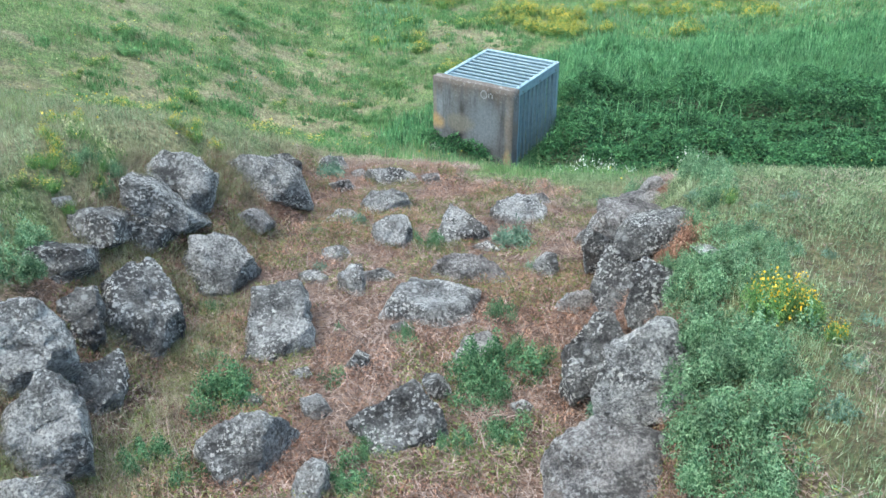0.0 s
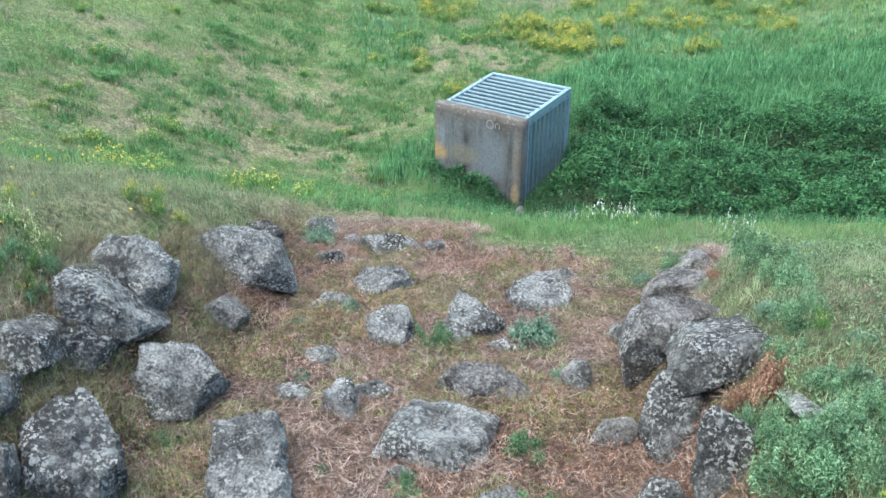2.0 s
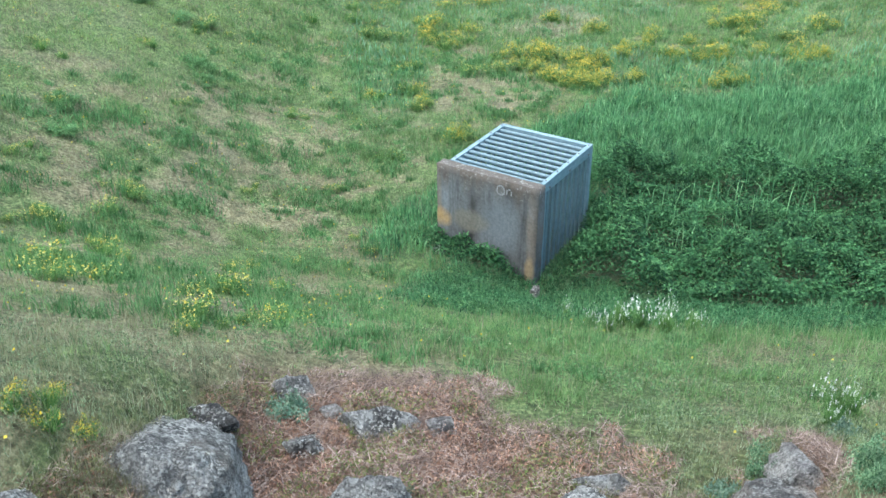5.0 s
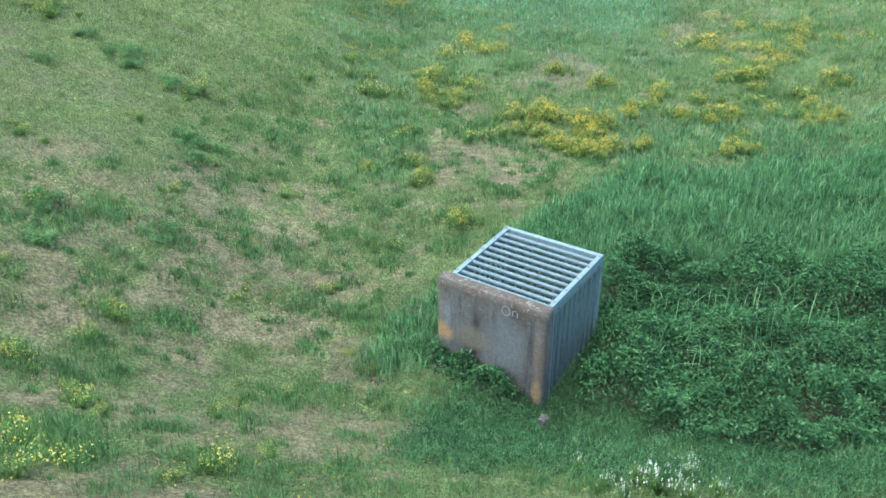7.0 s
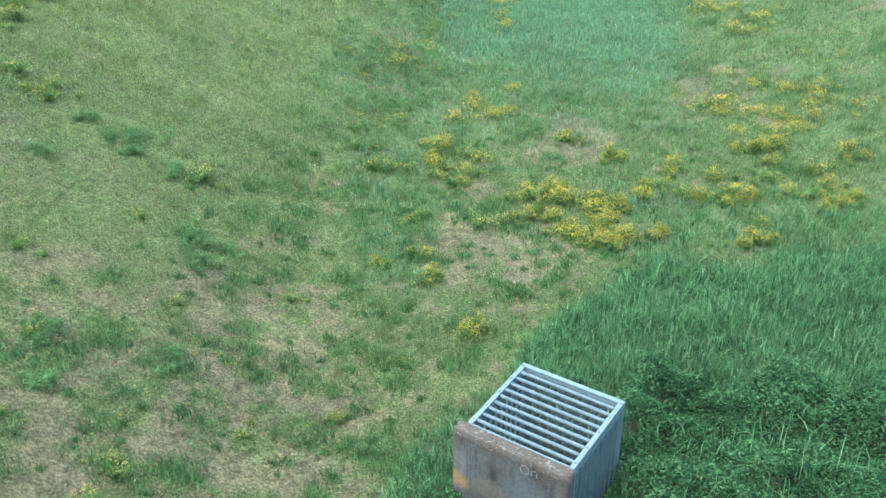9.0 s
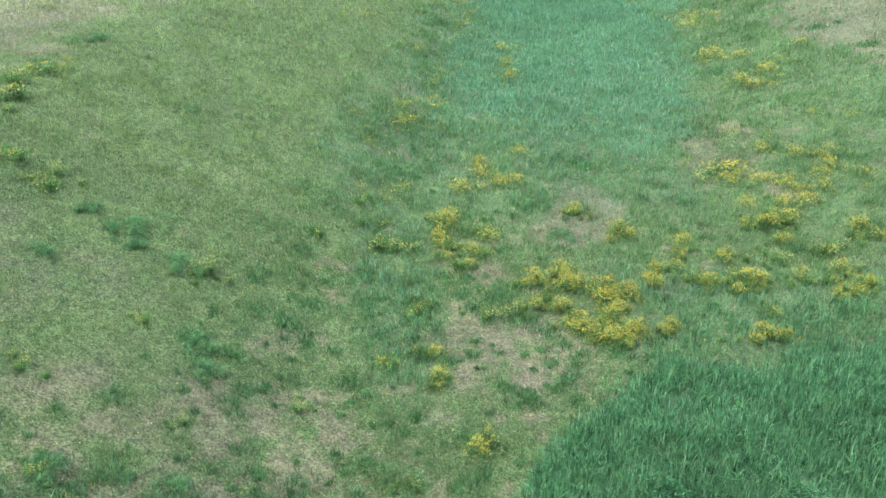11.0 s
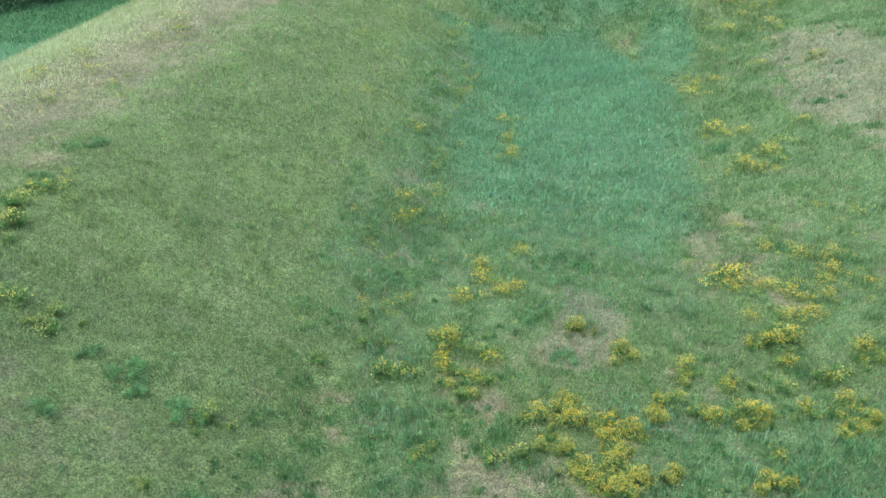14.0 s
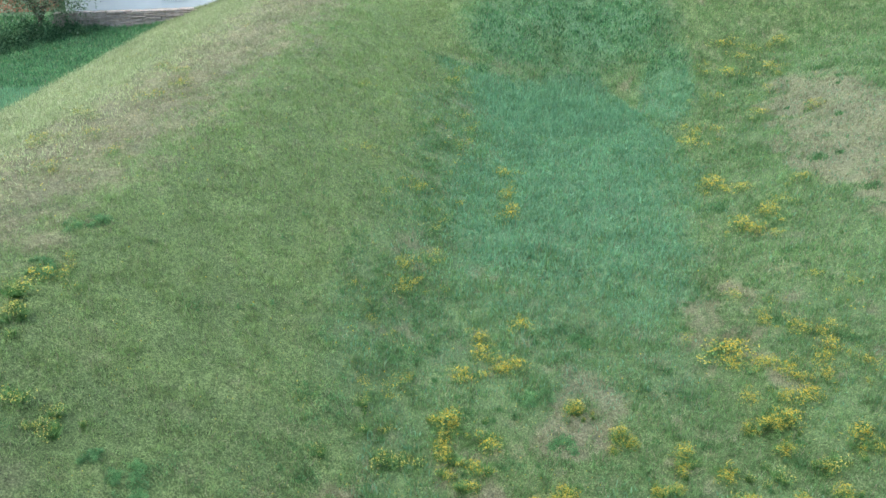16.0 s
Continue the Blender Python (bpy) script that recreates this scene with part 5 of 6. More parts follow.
def stand(name, meshes, x, y, r, height, label, category, group="", sink=0.02):
    count[0] += 1
    ob = new(name)
    ob.matrix_world = Matrix.LocRotScale((x, y, float(floor_at(x, y)) - sink), Euler((0, 0, count[0] * 2.4)), (r, r, height))
    part("foliage", meshes[0], None, ob)
    part("stalk_tangle", meshes[1], None, ob)
    return tagged(ob, label, category, group)


def weed(x, y, r, grey=False):
    stand("weed", (GREYS if grey else WEEDS)[count[0] % (2 if grey else 3)], x, y, 1.2 * r, 1.55 * r, "grey-green leafy weed on the channel bed" if grey else "bright green leafy weed on the channel bed", "weed", "weeds in the channel")


def big_weed(x, y, r, h):
    stand("weed_bush", BIG[count[0] % 3], x, y, r, h, "tangled bright green weed bush on the bank", "weed bush", "weeds on the bank")


def cushion(rng, n, shell=0.7):
    """A low cushion: a few broad flat-topped domes run together."""
    k = 6
    a, q = rng.uniform(0, math.tau, k), 0.6 * np.sqrt(rng.uniform(0, 1, k))
    r, h = rng.uniform(0.34, 0.6, k), rng.uniform(0.65, 1.0, k)
    i = rng.choice(k, n, p=r * r / (r * r).sum())
    u = dome(rng, n, shell)
    u[:, 2] = np.sqrt(np.clip(u[:, 2], 0, 1))
    return u * np.stack([r[i], r[i], h[i]], 1) + np.stack([q[i] * np.cos(a[i]), q[i] * np.sin(a[i]), np.zeros(n)], 1)


def flower_meshes(seed, leaves, heads, petal, petals=None, cream=False):
    """A wild plant's leaves and stems, and its blossoms, strewn over the top."""
    rng = np.random.default_rng(seed)
    tips = cushion(rng, 60, 0.9)
    p = cushion(np.random.default_rng(seed), leaves) * np.array([1, 1, 0.92])
    green = stacked(leaf_arrays(p, rng.uniform(0.06, 0.13, leaves), rng.uniform(0.025, 0.045, leaves), rng, 1.0), stems(rng, tips, 0.008), stems(rng, cushion(rng, 240, 0.5) * np.array([1, 1, 1.08]), 0.02))
    b = cushion(np.random.default_rng(seed), int(1.5 * heads), 0.96) * np.array([1, 1, 1.04])
    b = b[b[:, 2] > rng.uniform(0.2, 0.75, len(b))]
    b = np.repeat(b, 2, axis=0) + rng.normal(0, 1.6 * petal, (2 * len(b), 3))
    if cream:
        b = np.concatenate([b + np.array([0, 0, k * 0.05]) for k in range(2)])
    return mesh_of("foliage", *green, FLOWER_LEAF), mesh_of("blossoms", *disc_arrays(b, rng.uniform(0.5, 1.3, len(b)) * petal, rng, 0.5), petals or YELLOW)


FLOWERS = [flower_meshes(200 + k, 430, n, p, m) for k, (n, p, m) in enumerate(((230, 0.022, YELLOW), (200, 0.022, YELLOW), (70, 0.028, PALE_YELLOW), (38, 0.028, PALE_YELLOW)))]
FLOWERS.append(flower_meshes(208, 1700, 130, 0.036, GOLDEN))
CREAMS = [flower_meshes(210 + k, 260, 44, 0.032, m, True) for k, m in enumerate((CREAM, WHITE))]


FAR_FLOWERS, DRIFT = 25.0, ([], [])


def flower_clump(x, y, r, rich=0, cream=False, h=0.0):
    """rich: 0 crowded with blossom, 3 sparse."""
    leaves, petals = CREAMS[0 if x < 0 else 1] if cream else FLOWERS[rich]
    count[0] += 1
    far = y > FAR_FLOWERS
    base = None if far else new("flower_clump")
    place = Matrix.LocRotScale((x, y, float(floor_at(x, y)) - 0.02), Euler((0, 0, count[0] * 1.7)), (r, r * (0.8 + 0.05 * (count[0] % 5)), h or min(0.5 * r + 0.08, 0.36)))
    if far:
        for me, lot in ((leaves, DRIFT[0]), (petals, DRIFT[1])):
            v = np.empty(3 * len(me.vertices))
            me.vertices.foreach_get("co", v)
            t = np.empty(3 * len(me.polygons), np.int32)
            me.polygons.foreach_get("vertices", t)
            if lot is DRIFT[0]:
                v, t = v[:3 * 4 * 230], t[:3 * 2 * 230]
            m = np.array(place)
            lot.append((v.reshape(-1, 3) @ m[:3, :3].T + m[:3, 3], t.reshape(-1, 3)))
        return
    base.matrix_world = place
    part("foliage", leaves, None, base)
    part("blossoms", petals, None, base, "yellow blossoms" if not cream else "cream blossoms" if x < 0 else "white blossoms")
    thick = ("crowded with", "covered in", "dotted with", "sparsely set with", "topped with")[rich]
    tagged(base, f"green wild plant {thick + ' small yellow' if not cream else 'with upright cream' if x < 0 else 'with loose white'} flowers in the grass", "wild flowers", "cream flower clumps" if cream else "yellow flower clumps")


def clumps(places, rich=0):
    """A clump at each place, with a smaller one or two straggling beside it."""
    rng = random.Random(len(places) * 7 + rich)
    for x, y, r in places:
        flower_clump(x, y, (1.3 if rich < 2 else 1.05 if r > 0.32 else 0.85) * r, rich)
        for _ in range(rng.choice((1, 2, 2))):
            a, q = rng.uniform(0, math.tau), rng.uniform(0.8, 1.5) * r
            flower_clump(x + q * math.cos(a), y + q * math.sin(a), r * rng.uniform(0.35, 0.65), min(3, rich + rng.choice((0, 1))))


def drift(places, rich):
    """Clumps set close, each with a small stray."""
    rng = random.Random(len(places) * 11 + rich)
    for x, y, r in places:
        flower_clump(x, y, (2.4 if rich == 1 else 1.9) * r, rich, h=0.20 + 0.5 * r)
        a, q = rng.uniform(0, math.tau), rng.uniform(1.4, 2.6) * r
        flower_clump(x + q * math.cos(a), y + q * math.sin(a), r * rng.uniform(0.5, 0.9), min(3, rich + rng.choice((0, 1, 1))), h=0.18 + 0.3 * r)


rock(-0.14, 13.00, 0.02, 30, 0, 0.1, 301, 1, ((0, 0.07), (80, 0.09), (150, 0.08), (-130, 0.07), (-60, 0.08)))
rock(0.98, 12.12, -0.06, 30, 0, 0.08, 300, 2, ((0, 0.05), (90, 0.06), (150, 0.05), (-130, 0.05), (-60, 0.05)))

# ---- weeds in and beside the channel ----
for x, y, r in ((-1.11, 3.62, 0.19), (-1.34, 3.14, 0.13), (-1.14, 3.03, 0.10), (0.36, 4.55, 0.11), (-0.22, 4.28, 0.09), (-0.11, 5.68, 0.12), (0.28, 3.89, 0.22), (0.44, 4.02, 0.14), (0.18, 3.65, 0.15),
                (0.30, 3.34, 0.13), (0.04, 3.25, 0.10), (-0.58, 3.82, 0.08), (-0.43, 2.99, 0.13), (-0.35, 3.20, 0.10), (-0.61, 4.42, 0.04), (-1.30, 4.05, 0.08), (-1.40, 4.62, 0.08)):
    weed(x, y, r)
for x, y, r in ((0.48, 5.72, 0.16), (0.58, 5.27, 0.07), (-0.82, 5.24, 0.07), (-0.94, 5.88, 0.06), (-0.26, 6.50, 0.05), (-0.62, 6.06, 0.09), (0.75, 3.45, 0.10), (1.30, 6.45, 0.10), (-1.0, 7.2, 0.14)):
    weed(x, y, r, True)
for x, y, r, h in ((1.52, 3.96, 0.12, 0.08), (1.67, 3.80, 0.09, 0.07), (1.40, 3.82, 0.10, 0.08), (1.92, 4.45, 0.10, 0.08), (1.82, 3.73, 0.06, 0.07), (1.47, 4.70, 0.12, 0.09), (1.58, 2.82, 0.09, 0.08), (1.39, 2.55, 0.10, 0.10), (1.76, 3.14, 0.08, 0.06), (1.68, 4.29, 0.10, 0.08),
                   (2.65, 5.3, 0.08, 0.07), (2.9, 6.3, 0.10, 0.08), (2.1, 5.7, 0.12, 0.09), (2.5, 6.7, 0.12, 0.1), (3.1, 5.0, 0.08, 0.07), (2.05, 6.9, 0.14, 0.12)):
    stand("weed", GREYS[count[0] % 2], x, y, r, h, "low grey-green weed on the dry bank crest", "weed", "weeds on the bank")
for x, y, r in ((1.20, 3.59, 0.16), (1.31, 3.59, 0.15), (1.19, 3.92, 0.10), (1.12, 3.33, 0.15), (1.21, 3.24, 0.15), (1.22, 2.94, 0.15), (1.10, 2.98, 0.17), (1.17, 2.68, 0.17), (1.28, 2.67, 0.14), (1.05, 2.71, 0.16), (1.16, 2.44, 0.15),
                (1.04, 2.45, 0.15), (1.15, 2.25, 0.13), (0.96, 2.63, 0.11), (1.26, 3.91, 0.09), (1.29, 3.04, 0.17), (1.38, 4.25, 0.10), (1.50, 4.55, 0.12), (1.62, 5.0, 0.13), (1.75, 5.5, 0.14), (1.85, 6.1, 0.16), (1.6, 6.6, 0.14),
                (-2.24, 4.18, 0.16), (-2.21, 3.93, 0.15), (-2.12, 5.22, 0.09), (-2.2, 5.3, 0.09), (-2.28, 5.15, 0.09), (-2.1, 5.05, 0.08), (1.44, 4.0, 0.09), (1.52, 3.89, 0.10), (1.38, 3.69, 0.10), (1.47, 3.54, 0.10), (1.51, 3.71, 0.10), (1.61, 3.8, 0.08), (1.36, 3.44, 0.12)):
    big_weed(x, y, 1.5 * r, 1.6 * r)

DRIED = weed_mesh(130, RUST, 1500, 0.09)
for x, y, r, h in ((1.27, 4.10, 0.14, 0.25), (1.21, 4.22, 0.11, 0.24), (1.33, 4.22, 0.11, 0.20), (0.98, 4.55, 0.07, 0.10), (0.80, 3.02, 0.06, 0.12), (0.92, 3.0, 0.06, 0.10), (1.62, 5.9, 0.10, 0.10)):
    stand("dried_plant", DRIED, x, y, r, h, "reddish dried-out plant between the channel's edge stones", "dried plant", "dried plants")

# dark green weed patches out on the meadow
for k, (x, y) in enumerate(((-6.94, 21.26), (-6.18, 21.26), (-5.28, 20.40), (-4.83, 20.48), (-4.43, 18.38), (-7.16, 19.51), (-4.24, 17.92), (-5.38, 14.86), (-3.91, 15.09), (-4.46, 18.49), (1.65, 25.37), (-5.10, 14.13), (-5.41, 14.97), (-4.17, 17.80), (1.43, 25.34), (-6.42, 21.02), (-6.0, 20.7), (-9.45, 26.04), (-9.6, 26.5), (-9.48, 28.22), (-9.1, 28.5), (2.79, 27.81), (1.84, 25.45), (2.14, 23.57))):
    stand("weed", PATCHES[k % 3], x, y, 0.34 + 0.07 * (k % 3), 0.18, "green leafy weed patch in the meadow grass", "weed", "weeds in the meadow")

# ---- yellow flower clumps ----
flower_clump(1.37, 3.19, 0.15, 4, h=0.24)
flower_clump(1.50, 3.19, 0.13, 4, h=0.21)
flower_clump(1.55, 3.00, 0.07, 4, h=0.14)
clumps(((1.55, 4.42, 0.09), (-1.85, 8.5, 0.26), (-1.5, 8.65, 0.15)), 3)
for x, y, r in ((-1.98, 6.22, 0.13), (-1.84, 6.22, 0.15), (-1.72, 6.30, 0.13), (-1.9, 6.35, 0.12), (-2.45, 5.75, 0.12), (-2.6, 5.8, 0.12), (-2.42, 5.2, 0.12), (-2.38, 4.98, 0.13), (-2.5, 5.35, 0.10)):
    flower_clump(x, y, r, 1, h=0.13)
clumps(((-2.30, 4.80, 0.17), (-2.25, 5.03, 0.11), (-2.42, 4.70, 0.10)), 2)
clumps(((-3.52, 10.99, 0.32), (-3.76, 10.38, 0.20), (-3.37, 8.30, 0.12), (-3.16, 7.63, 0.10), (-1.75, 7.99, 0.16), (-2.36, 11.36, 0.22), (-1.16, 8.95, 0.16), (-3.93, 12.99, 0.19), (-2.68, 17.55, 0.25),
        (-5.19, 13.01, 0.23), (-5.15, 12.22, 0.18), (-1.67, 14.67, 0.21), (-0.87, 16.01, 0.23), (-0.55, 18.30, 0.30), (-1.21, 13.25, 0.16), (-5.19, 18.63, 0.27), (-6.29, 16.72, 0.29), (3.3, 18.7, 0.3), (-4.71, 20.41, 0.18),
        (-0.93, 20.63, 0.25), (-2.7, 14.1, 0.2), (-4.1, 16.5, 0.2), (-5.4, 14.9, 0.28), (-4.4, 11.6, 0.25)), 2)
for x, y, r, h in ((-1.86, 8.36, 0.28, 0.24), (-3.42, 9.70, 0.36, 0.28), (-3.05, 9.68, 0.32, 0.26), (-1.99, 9.90, 0.34, 0.28), (-3.22, 9.26, 0.2, 0.2), (-1.59, 10.29, 0.16, 0.16), (-2.2, 9.6, 0.18, 0.18), (-3.83, 12.89, 0.24, 0.2),
                   (-3.92, 12.31, 0.26, 0.22), (-4.29, 11.70, 0.26, 0.22), (-1.0, 12.9, 0.17, 0.15), (-1.84, 12.14, 0.16, 0.14), (-1.3, 8.6, 0.2, 0.18)):
    flower_clump(x, y, r, 2, h=h)
flower_clump(0.20, 16.9, 0.5, 1, h=0.38)
for x, y, r in ((-0.75, 19.2, 0.42), (-0.5, 18.4, 0.36), (-1.3, 18.9, 0.3), (5.6, 20.6, 0.35), (1.0, 21.5, 0.3)):
    flower_clump(x, y, r, 1)
# the crowded drifts at the mouth of the wet strip
drift(((1.5, 21.6, 0.26), (1.8, 21.9, 0.24), (2.1, 22.1, 0.22), (1.9, 21.5, 0.24), (2.2, 21.6, 0.26), (2.5, 21.3, 0.28), (2.7, 21.1, 0.25), (3.0, 21.1, 0.28), (2.8, 20.7, 0.23), (3.2, 21.0, 0.19), (1.8, 20.8, 0.21), (1.4, 20.7, 0.17),
         (3.6, 21.7, 0.24), (3.7, 21.5, 0.19), (4.1, 22.2, 0.18), (3.9, 22.1, 0.16)), 0)
drift(((1.9, 20.2, 0.22), (2.1, 20.0, 0.24), (2.5, 20.2, 0.24), (2.6, 19.8, 0.26), (2.2, 19.6, 0.23), (2.9, 20.0, 0.22), (3.1, 19.8, 0.22), (3.5, 19.9, 0.16), (3.7, 20.0, 0.14), (2.7, 19.6, 0.2), (5.4, 19.8, 0.22), (5.5, 19.7, 0.16),
         (5.1, 19.6, 0.14), (2.4, 24.8, 0.23), (2.6, 24.8, 0.15), (3.3, 23.8, 0.24), (3.6, 23.7, 0.19), (7.5, 21.9, 0.25), (7.4, 21.3, 0.22), (7.1, 21.0, 0.16), (7.7, 21.6, 0.18), (7.9, 21.4, 0.14)), 0)
# looser drifts at both sides of the strip
drift(((0.3, 27.9, 0.23), (0.7, 26.9, 0.25), (1.0, 26.6, 0.27), (0.3, 26.1, 0.27), (0.7, 26.2, 0.22), (1.2, 26.5, 0.19), (1.4, 28.1, 0.23), (0.5, 27.8, 0.14), (-0.4, 24.2, 0.27), (-0.5, 23.8, 0.22), (-0.2, 24.1, 0.15), (0.4, 23.8, 0.24),
         (-0.3, 23.1, 0.19), (-0.5, 22.7, 0.14), (0.4, 22.8, 0.21), (-0.1, 22.3, 0.16), (-0.6, 24.5, 0.1)), 1)
drift(((6.2, 26.8, 0.47), (6.7, 26.7, 0.24), (7.1, 26.4, 0.21), (6.6, 25.4, 0.23), (7.5, 26.4, 0.18), (8.5, 28.3, 0.25), (8.0, 28.2, 0.18), (8.9, 27.8, 0.22), (8.0, 26.0, 0.26), (7.8, 25.4, 0.21), (8.0, 25.1, 0.23), (6.9, 24.4, 0.29),
         (7.1, 24.3, 0.21), (6.5, 24.1, 0.22), (6.8, 23.5, 0.16), (8.4, 23.5, 0.27), (8.7, 23.4, 0.16), (8.6, 25.7, 0.18)), 1)
drift(((8.7, 26.8, 0.19), (9.2, 26.8, 0.22), (9.4, 26.3, 0.19), (9.5, 27.7, 0.16), (4.5, 21.7, 0.22), (4.8, 21.6, 0.15), (5.3, 21.7, 0.24), (5.4, 21.4, 0.17), (5.7, 21.6, 0.15), (5.4, 22.8, 0.23), (4.6, 23.1, 0.21), (4.4, 22.9, 0.14),
         (6.7, 21.7, 0.19), (7.1, 21.7, 0.13), (5.9, 21.7, 0.13), (7.3, 22.9, 0.16)), 1)
drift(((-1.5, 30.8, 0.25), (-1.6, 29.5, 0.21), (-2.2, 25.4, 0.17), (-1.5, 25.7, 0.21), (-1.6, 25.2, 0.15), (-2.3, 24.7, 0.14), (0.5, 20.5, 0.23), (0.9, 20.5, 0.16), (-1.0, 20.5, 0.16), (-0.7, 20.7, 0.1), (-1.4, 35.4, 0.25), (-2.2, 34.5, 0.17),
         (-2.9, 29.0, 0.16), (-2.2, 27.8, 0.16)), 2)
clumps(((1.44, 34.7, 0.45), (1.6, 35.6, 0.5), (1.8, 36.7, 0.45), (1.95, 38.3, 0.5), (8.93, 36.5, 0.7), (9.3, 36.0, 0.6), (8.73, 33.5, 0.7), (9.2, 33.6, 0.6), (9.9, 33.8, 0.7), (11.2, 35.9, 0.45),
        (9.76, 41.7, 0.6), (9.2, 40.4, 0.6), (9.3, 41.2, 0.5), (11.9, 49.4, 0.8), (12.6, 48.6, 0.7), (15.0, 49.6, 0.8), (14.0, 46.5, 0.7), (11.6, 42.1, 0.6), (13.9, 41.6, 0.5), (12.3, 46.8, 0.7)), 1)
clumps(((0.3, 40.0, 0.5), (0.35, 41.2, 0.5), (0.3, 42.6, 0.5), (0.4, 47.4, 0.6), (-0.2, 45.6, 0.6), (-1.3, 35.6, 0.45), (-1.5, 30.9, 0.6), (-1.5, 29.5, 0.55), (-0.9, 31.6, 0.5), (-8.4, 22.1, 0.5),
        (-7.6, 21.5, 0.45), (-9.3, 24.2, 0.5), (-9.6, 25.0, 0.5), (-9.0, 26.0, 0.5), (-11.1, 34.6, 0.6), (-10.3, 37.7, 0.7), (-10.3, 40.7, 0.7), (-10.2, 33.0, 0.6), (-12.4, 33.6, 0.6), (-4.7, 20.5, 0.4)), 2)
clumps(((-3.6, 41.8, 0.5), (-2.9, 37.1, 0.5), (-9.2, 25.5, 0.6), (6.4, 22.6, 0.4), (7.6, 23.0, 0.5), (8.6, 26.2, 0.5), (9.9, 25.6, 0.5), (10.4, 29.5, 0.5), (7.9, 28.9, 0.4), (10.6, 34.6, 0.5),
        (12.9, 44.0, 0.6), (10.8, 44.6, 0.6), (13.4, 48.9, 0.7), (11.0, 47.5, 0.6), (-11.9, 36.2, 0.6), (-9.4, 39.1, 0.6), (-11.5, 31.7, 0.5)), 2)

# low yellow-flowered plants straggling along the foot of the bank
strays = random.Random(41)
for k in range(34):
    y = strays.uniform(22.5, 42.0)
    x = strays.triangular(-3.6, 0.2, -1.2) + 0.10 * (y - 28)
    flower_clump(x, y, strays.uniform(0.22, 0.48), strays.choice((2, 3, 3)))
for k in range(9):
    y = strays.uniform(21.0, 31.0)
    flower_clump(strays.uniform(5.6, 9.5) + 0.15 * (y - 25), y, strays.uniform(0.25, 0.5), strays.choice((1, 2, 3)))

# ---- cream flowers ----
for x, y, r, h in ((1.80, 10.3, 0.26, 0.42), (1.62, 10.5, 0.18, 0.36), (2.05, 10.5, 0.2, 0.36), (2.15, 7.2, 0.16, 0.30), (2.3, 7.3, 0.13, 0.28), (2.05, 7.05, 0.10, 0.2), (1.15, 10.85, 0.12, 0.28), (-2.12, 5.38, 0.13, 0.17), (-2.22, 5.36, 0.13, 0.18), (-2.16, 5.2, 0.10, 0.14), (-2.34, 5.42, 0.12, 0.17), (1.45, 10.1, 0.18, 0.30), (2.25, 10.2, 0.18, 0.30), (1.3, 10.4, 0.14, 0.26), (1.95, 10.05, 0.18, 0.3)):
    flower_clump(x, y, r, cream=True, h=h)

# the far drifts, too small to tell apart
for name, label, lots, mat in (("flower_drift_leaves", "green leaves of far yellow-flowered plants", DRIFT[0], FLOWER_LEAF), ("flower_drift", "drifts of small yellow flowers far along the basin", DRIFT[1], YELLOW)):
    tagged(new(name, mesh_of(name, *stacked(*lots), mat)), label, "wild flowers", kind="stuff")


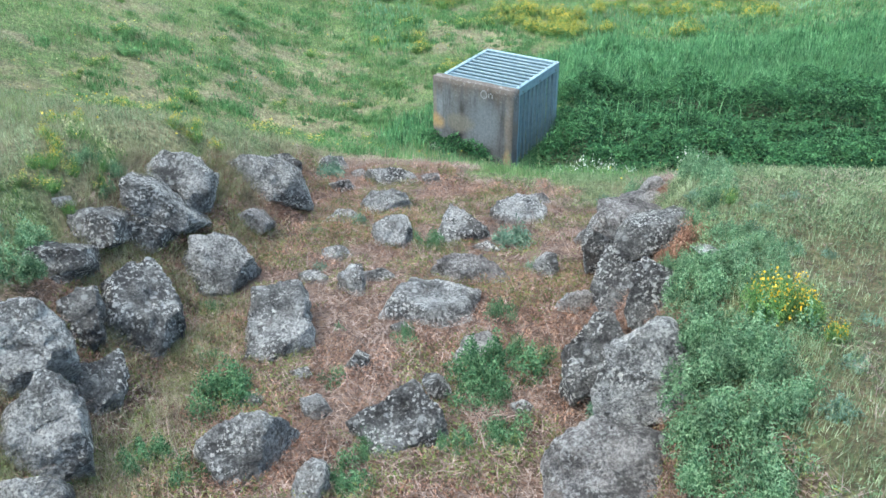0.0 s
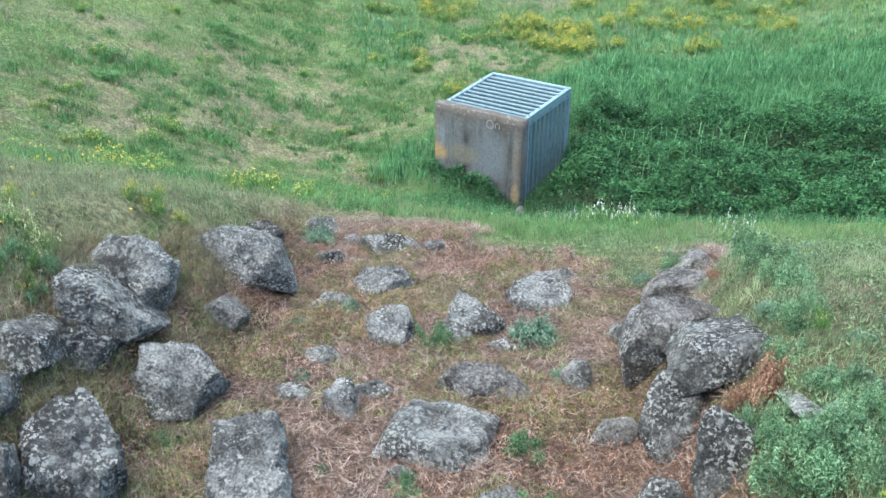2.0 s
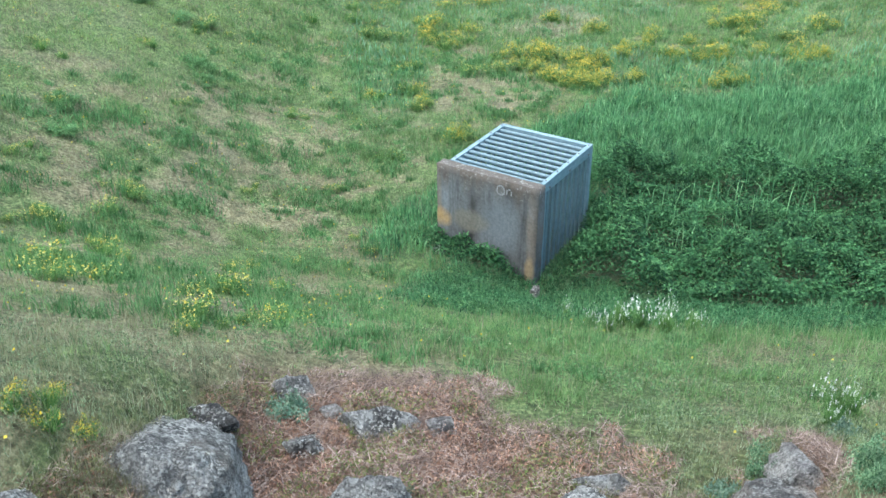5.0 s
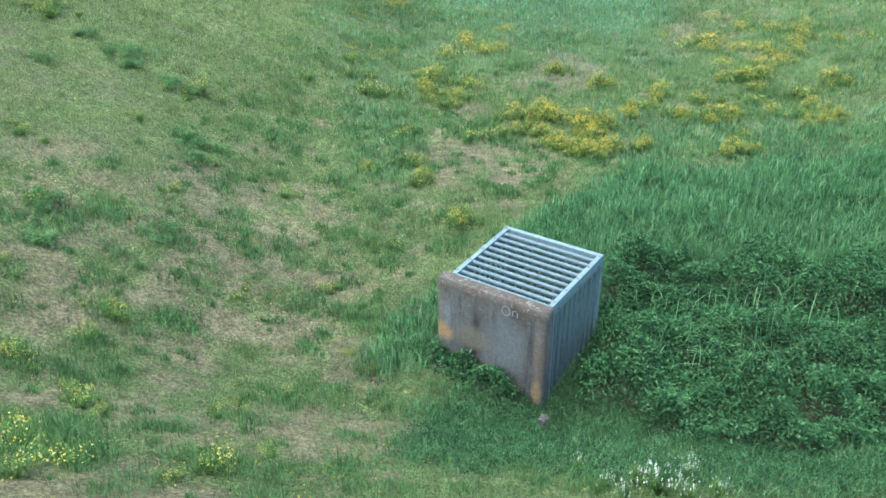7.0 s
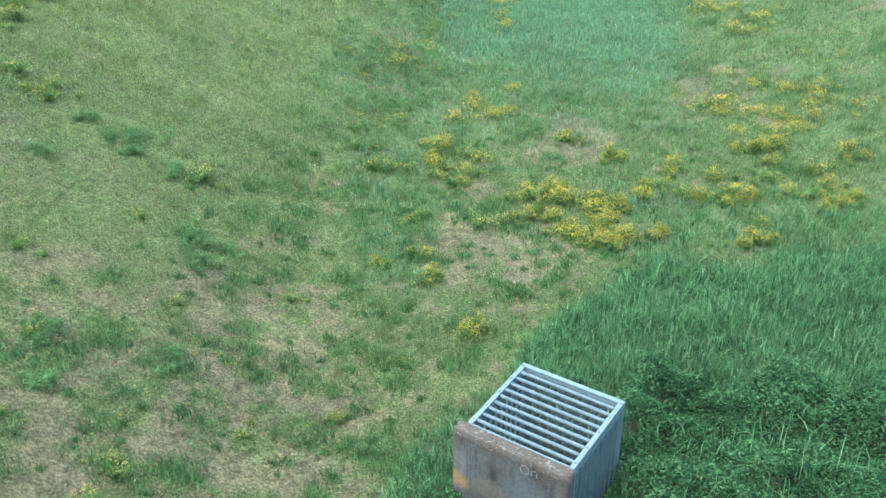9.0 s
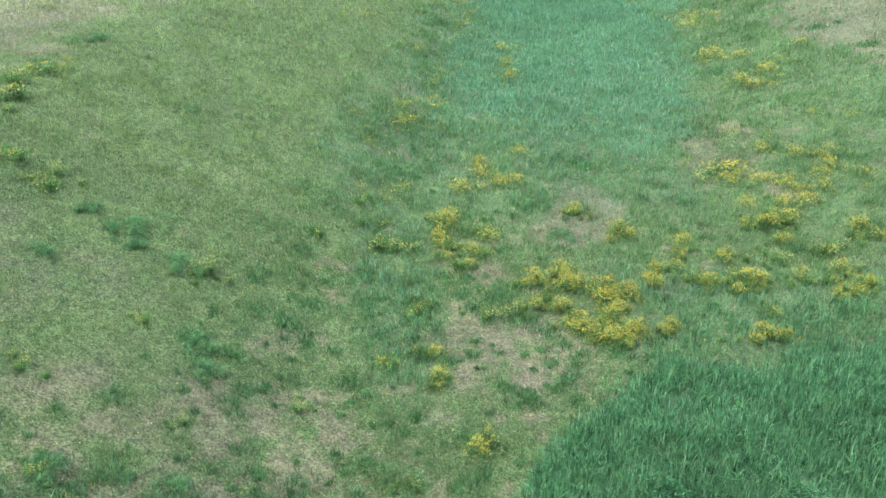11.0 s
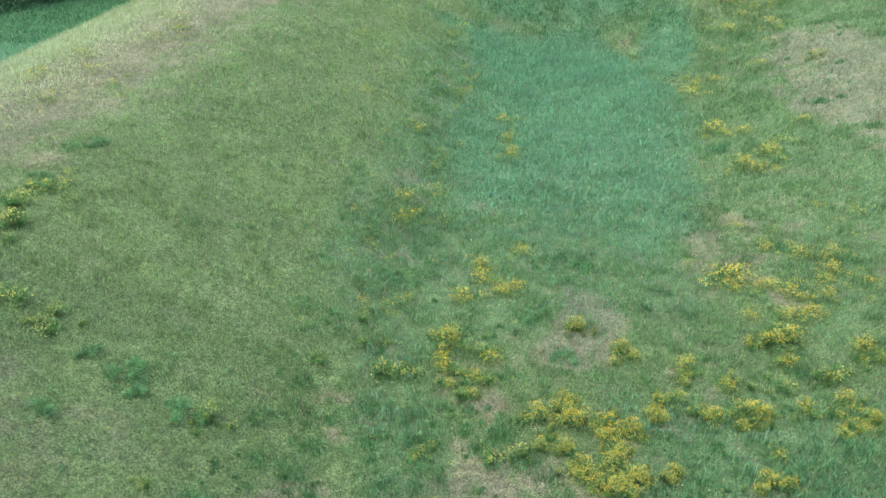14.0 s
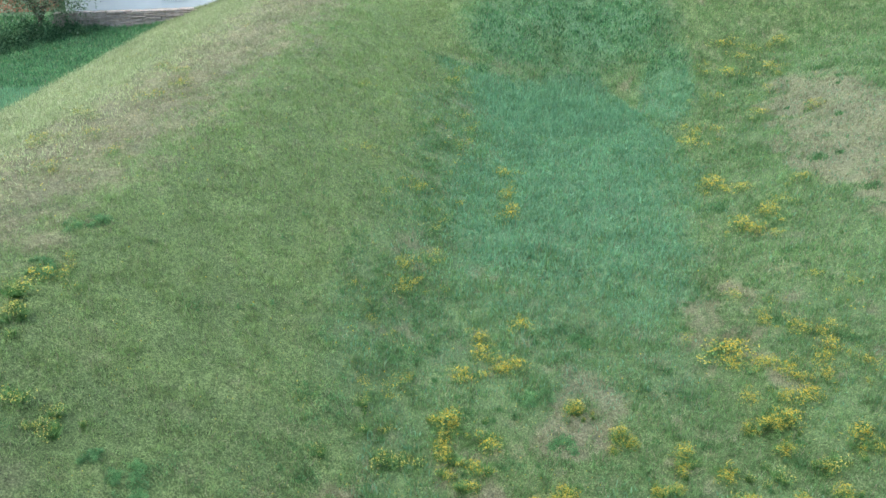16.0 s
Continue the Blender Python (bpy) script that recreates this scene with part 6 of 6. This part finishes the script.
# ---- beyond the bank: house, garden wall, trees ----
def build_house():
    house = new("house")
    house.matrix_world = pose(-17.5, 62.0, 0.0, 0, 0, 8)
    tagged(house, "white-plastered house wall behind a low garden wall", "house")
    part("wall", beam(-5.0, 9.0, 0.0, 6.0, -0.3, 5.2, 0.02), PLASTER, house)
    part("roof", beam(-5.4, 9.4, -0.4, 6.4, 5.2, 5.5, 0.02), BRICK, house)
    for x in (0.4, 4.0):
        win = part("window", beam(x, x + 1.4, -0.05, 0.0, 1.0, 2.3, 0.01), PLASTER, house)
        part("pane", beam(x + 0.1, x + 1.3, -0.058, -0.05, 1.1, 2.2, 0.0), GLASS, win)
    shed = new("brick_outbuilding")
    shed.matrix_world = pose(-27.5, 63.0, 0.0, 0, 0, 8)
    tagged(shed, "orange brick outbuilding behind the garden tree", "outbuilding")
    part("wall", beam(-3.0, 3.4, 0.0, 4.0, -0.3, 3.2, 0.02), BRICK, shed)
    part("roof", beam(-3.3, 3.7, -0.3, 4.3, 3.2, 3.4, 0.02), SANDSTONE, shed)
    wall = new("garden_wall")
    wall.matrix_world = pose(-18.0, 59.6, 0.1, 0, 0, 8)
    tagged(wall, "low dry-stacked wall of tan stone", "garden wall")
    rng = random.Random(5)
    for row in range(10):
        x = -4.2 - rng.uniform(0, 0.3)
        while x < 6.0 - 0.3 * row:
            l = rng.uniform(0.3, 1.1)
            y = rng.uniform(-0.10, 0.05)
            part("stone", beam(x, x + l - rng.uniform(0.01, 0.05), y, 0.4, row * 0.095, row * 0.095 + rng.uniform(0.06, 0.09), 0.015), SANDSTONE, wall)
            x += l


def build_tree(x, y, height, spread, seed, label):
    rng = np.random.default_rng(seed)
    tree = new("tree")
    tree.matrix_world = pose(x, y, float(ground_height(x, y)) - 0.05)
    tagged(tree, label, "tree")
    bm = bmesh.new()
    ends = []

    def limb(a, b, r0, r1):
        d = b - a
        bmesh.ops.create_cone(bm, cap_ends=True, segments=7, radius1=r0, radius2=r1, depth=d.length,
                              matrix=Matrix.Translation((a + b) / 2) @ d.to_track_quat("Z", "Y").to_matrix().to_4x4())
    top = Vector((0.1, 0, height * 0.32))
    limb(Vector((0, 0, 0)), top, 0.14, 0.09)
    for k in range(9):
        a = k * 2.4
        e = top + Vector((math.cos(a) * spread * 0.6, math.sin(a) * spread * 0.6, height * (0.1 + 0.05 * k)))
        limb(top - Vector((0, 0, 0.1 * k)), e, 0.06, 0.02)
        ends.append(e)
    part("trunk", bm, BARK, tree)
    pts = [np.array(e) + rng.normal(0, 1, (900, 3)) * np.array([0.33, 0.33, 0.27]) * spread for e in ends]
    p = np.concatenate(pts)
    p = p[p[:, 2] > 0.25]
    part("crown", mesh_of("crown", *leaf_arrays(p, rng.uniform(0.12, 0.22, len(p)), rng.uniform(0.06, 0.11, len(p)), rng, 0.7), TREE_LEAF), None, tree)


def build_hedge(x, y, r, h, seed):
    ob = stand("hedge_bush", WEEDS[seed % 3], x, y, r, h, "dark green hedge bush below the garden wall", "bush", "hedge bushes", 0.05)


build_house()
build_tree(-22.6, 57.8, 4.6, 2.3, 31, "leafy green garden tree by the stone wall")
for k, (x, y, r, h) in enumerate(((-24.4, 55.4, 2.0, 2.0), (-22.7, 56.4, 1.7, 1.7), (-21.0, 57.8, 1.3, 1.2), (-26.6, 55.6, 2.1, 2.1), (-19.9, 58.7, 0.8, 0.6), (-23.4, 54.6, 1.4, 1.0))):
    build_hedge(x, y, r, h, k)
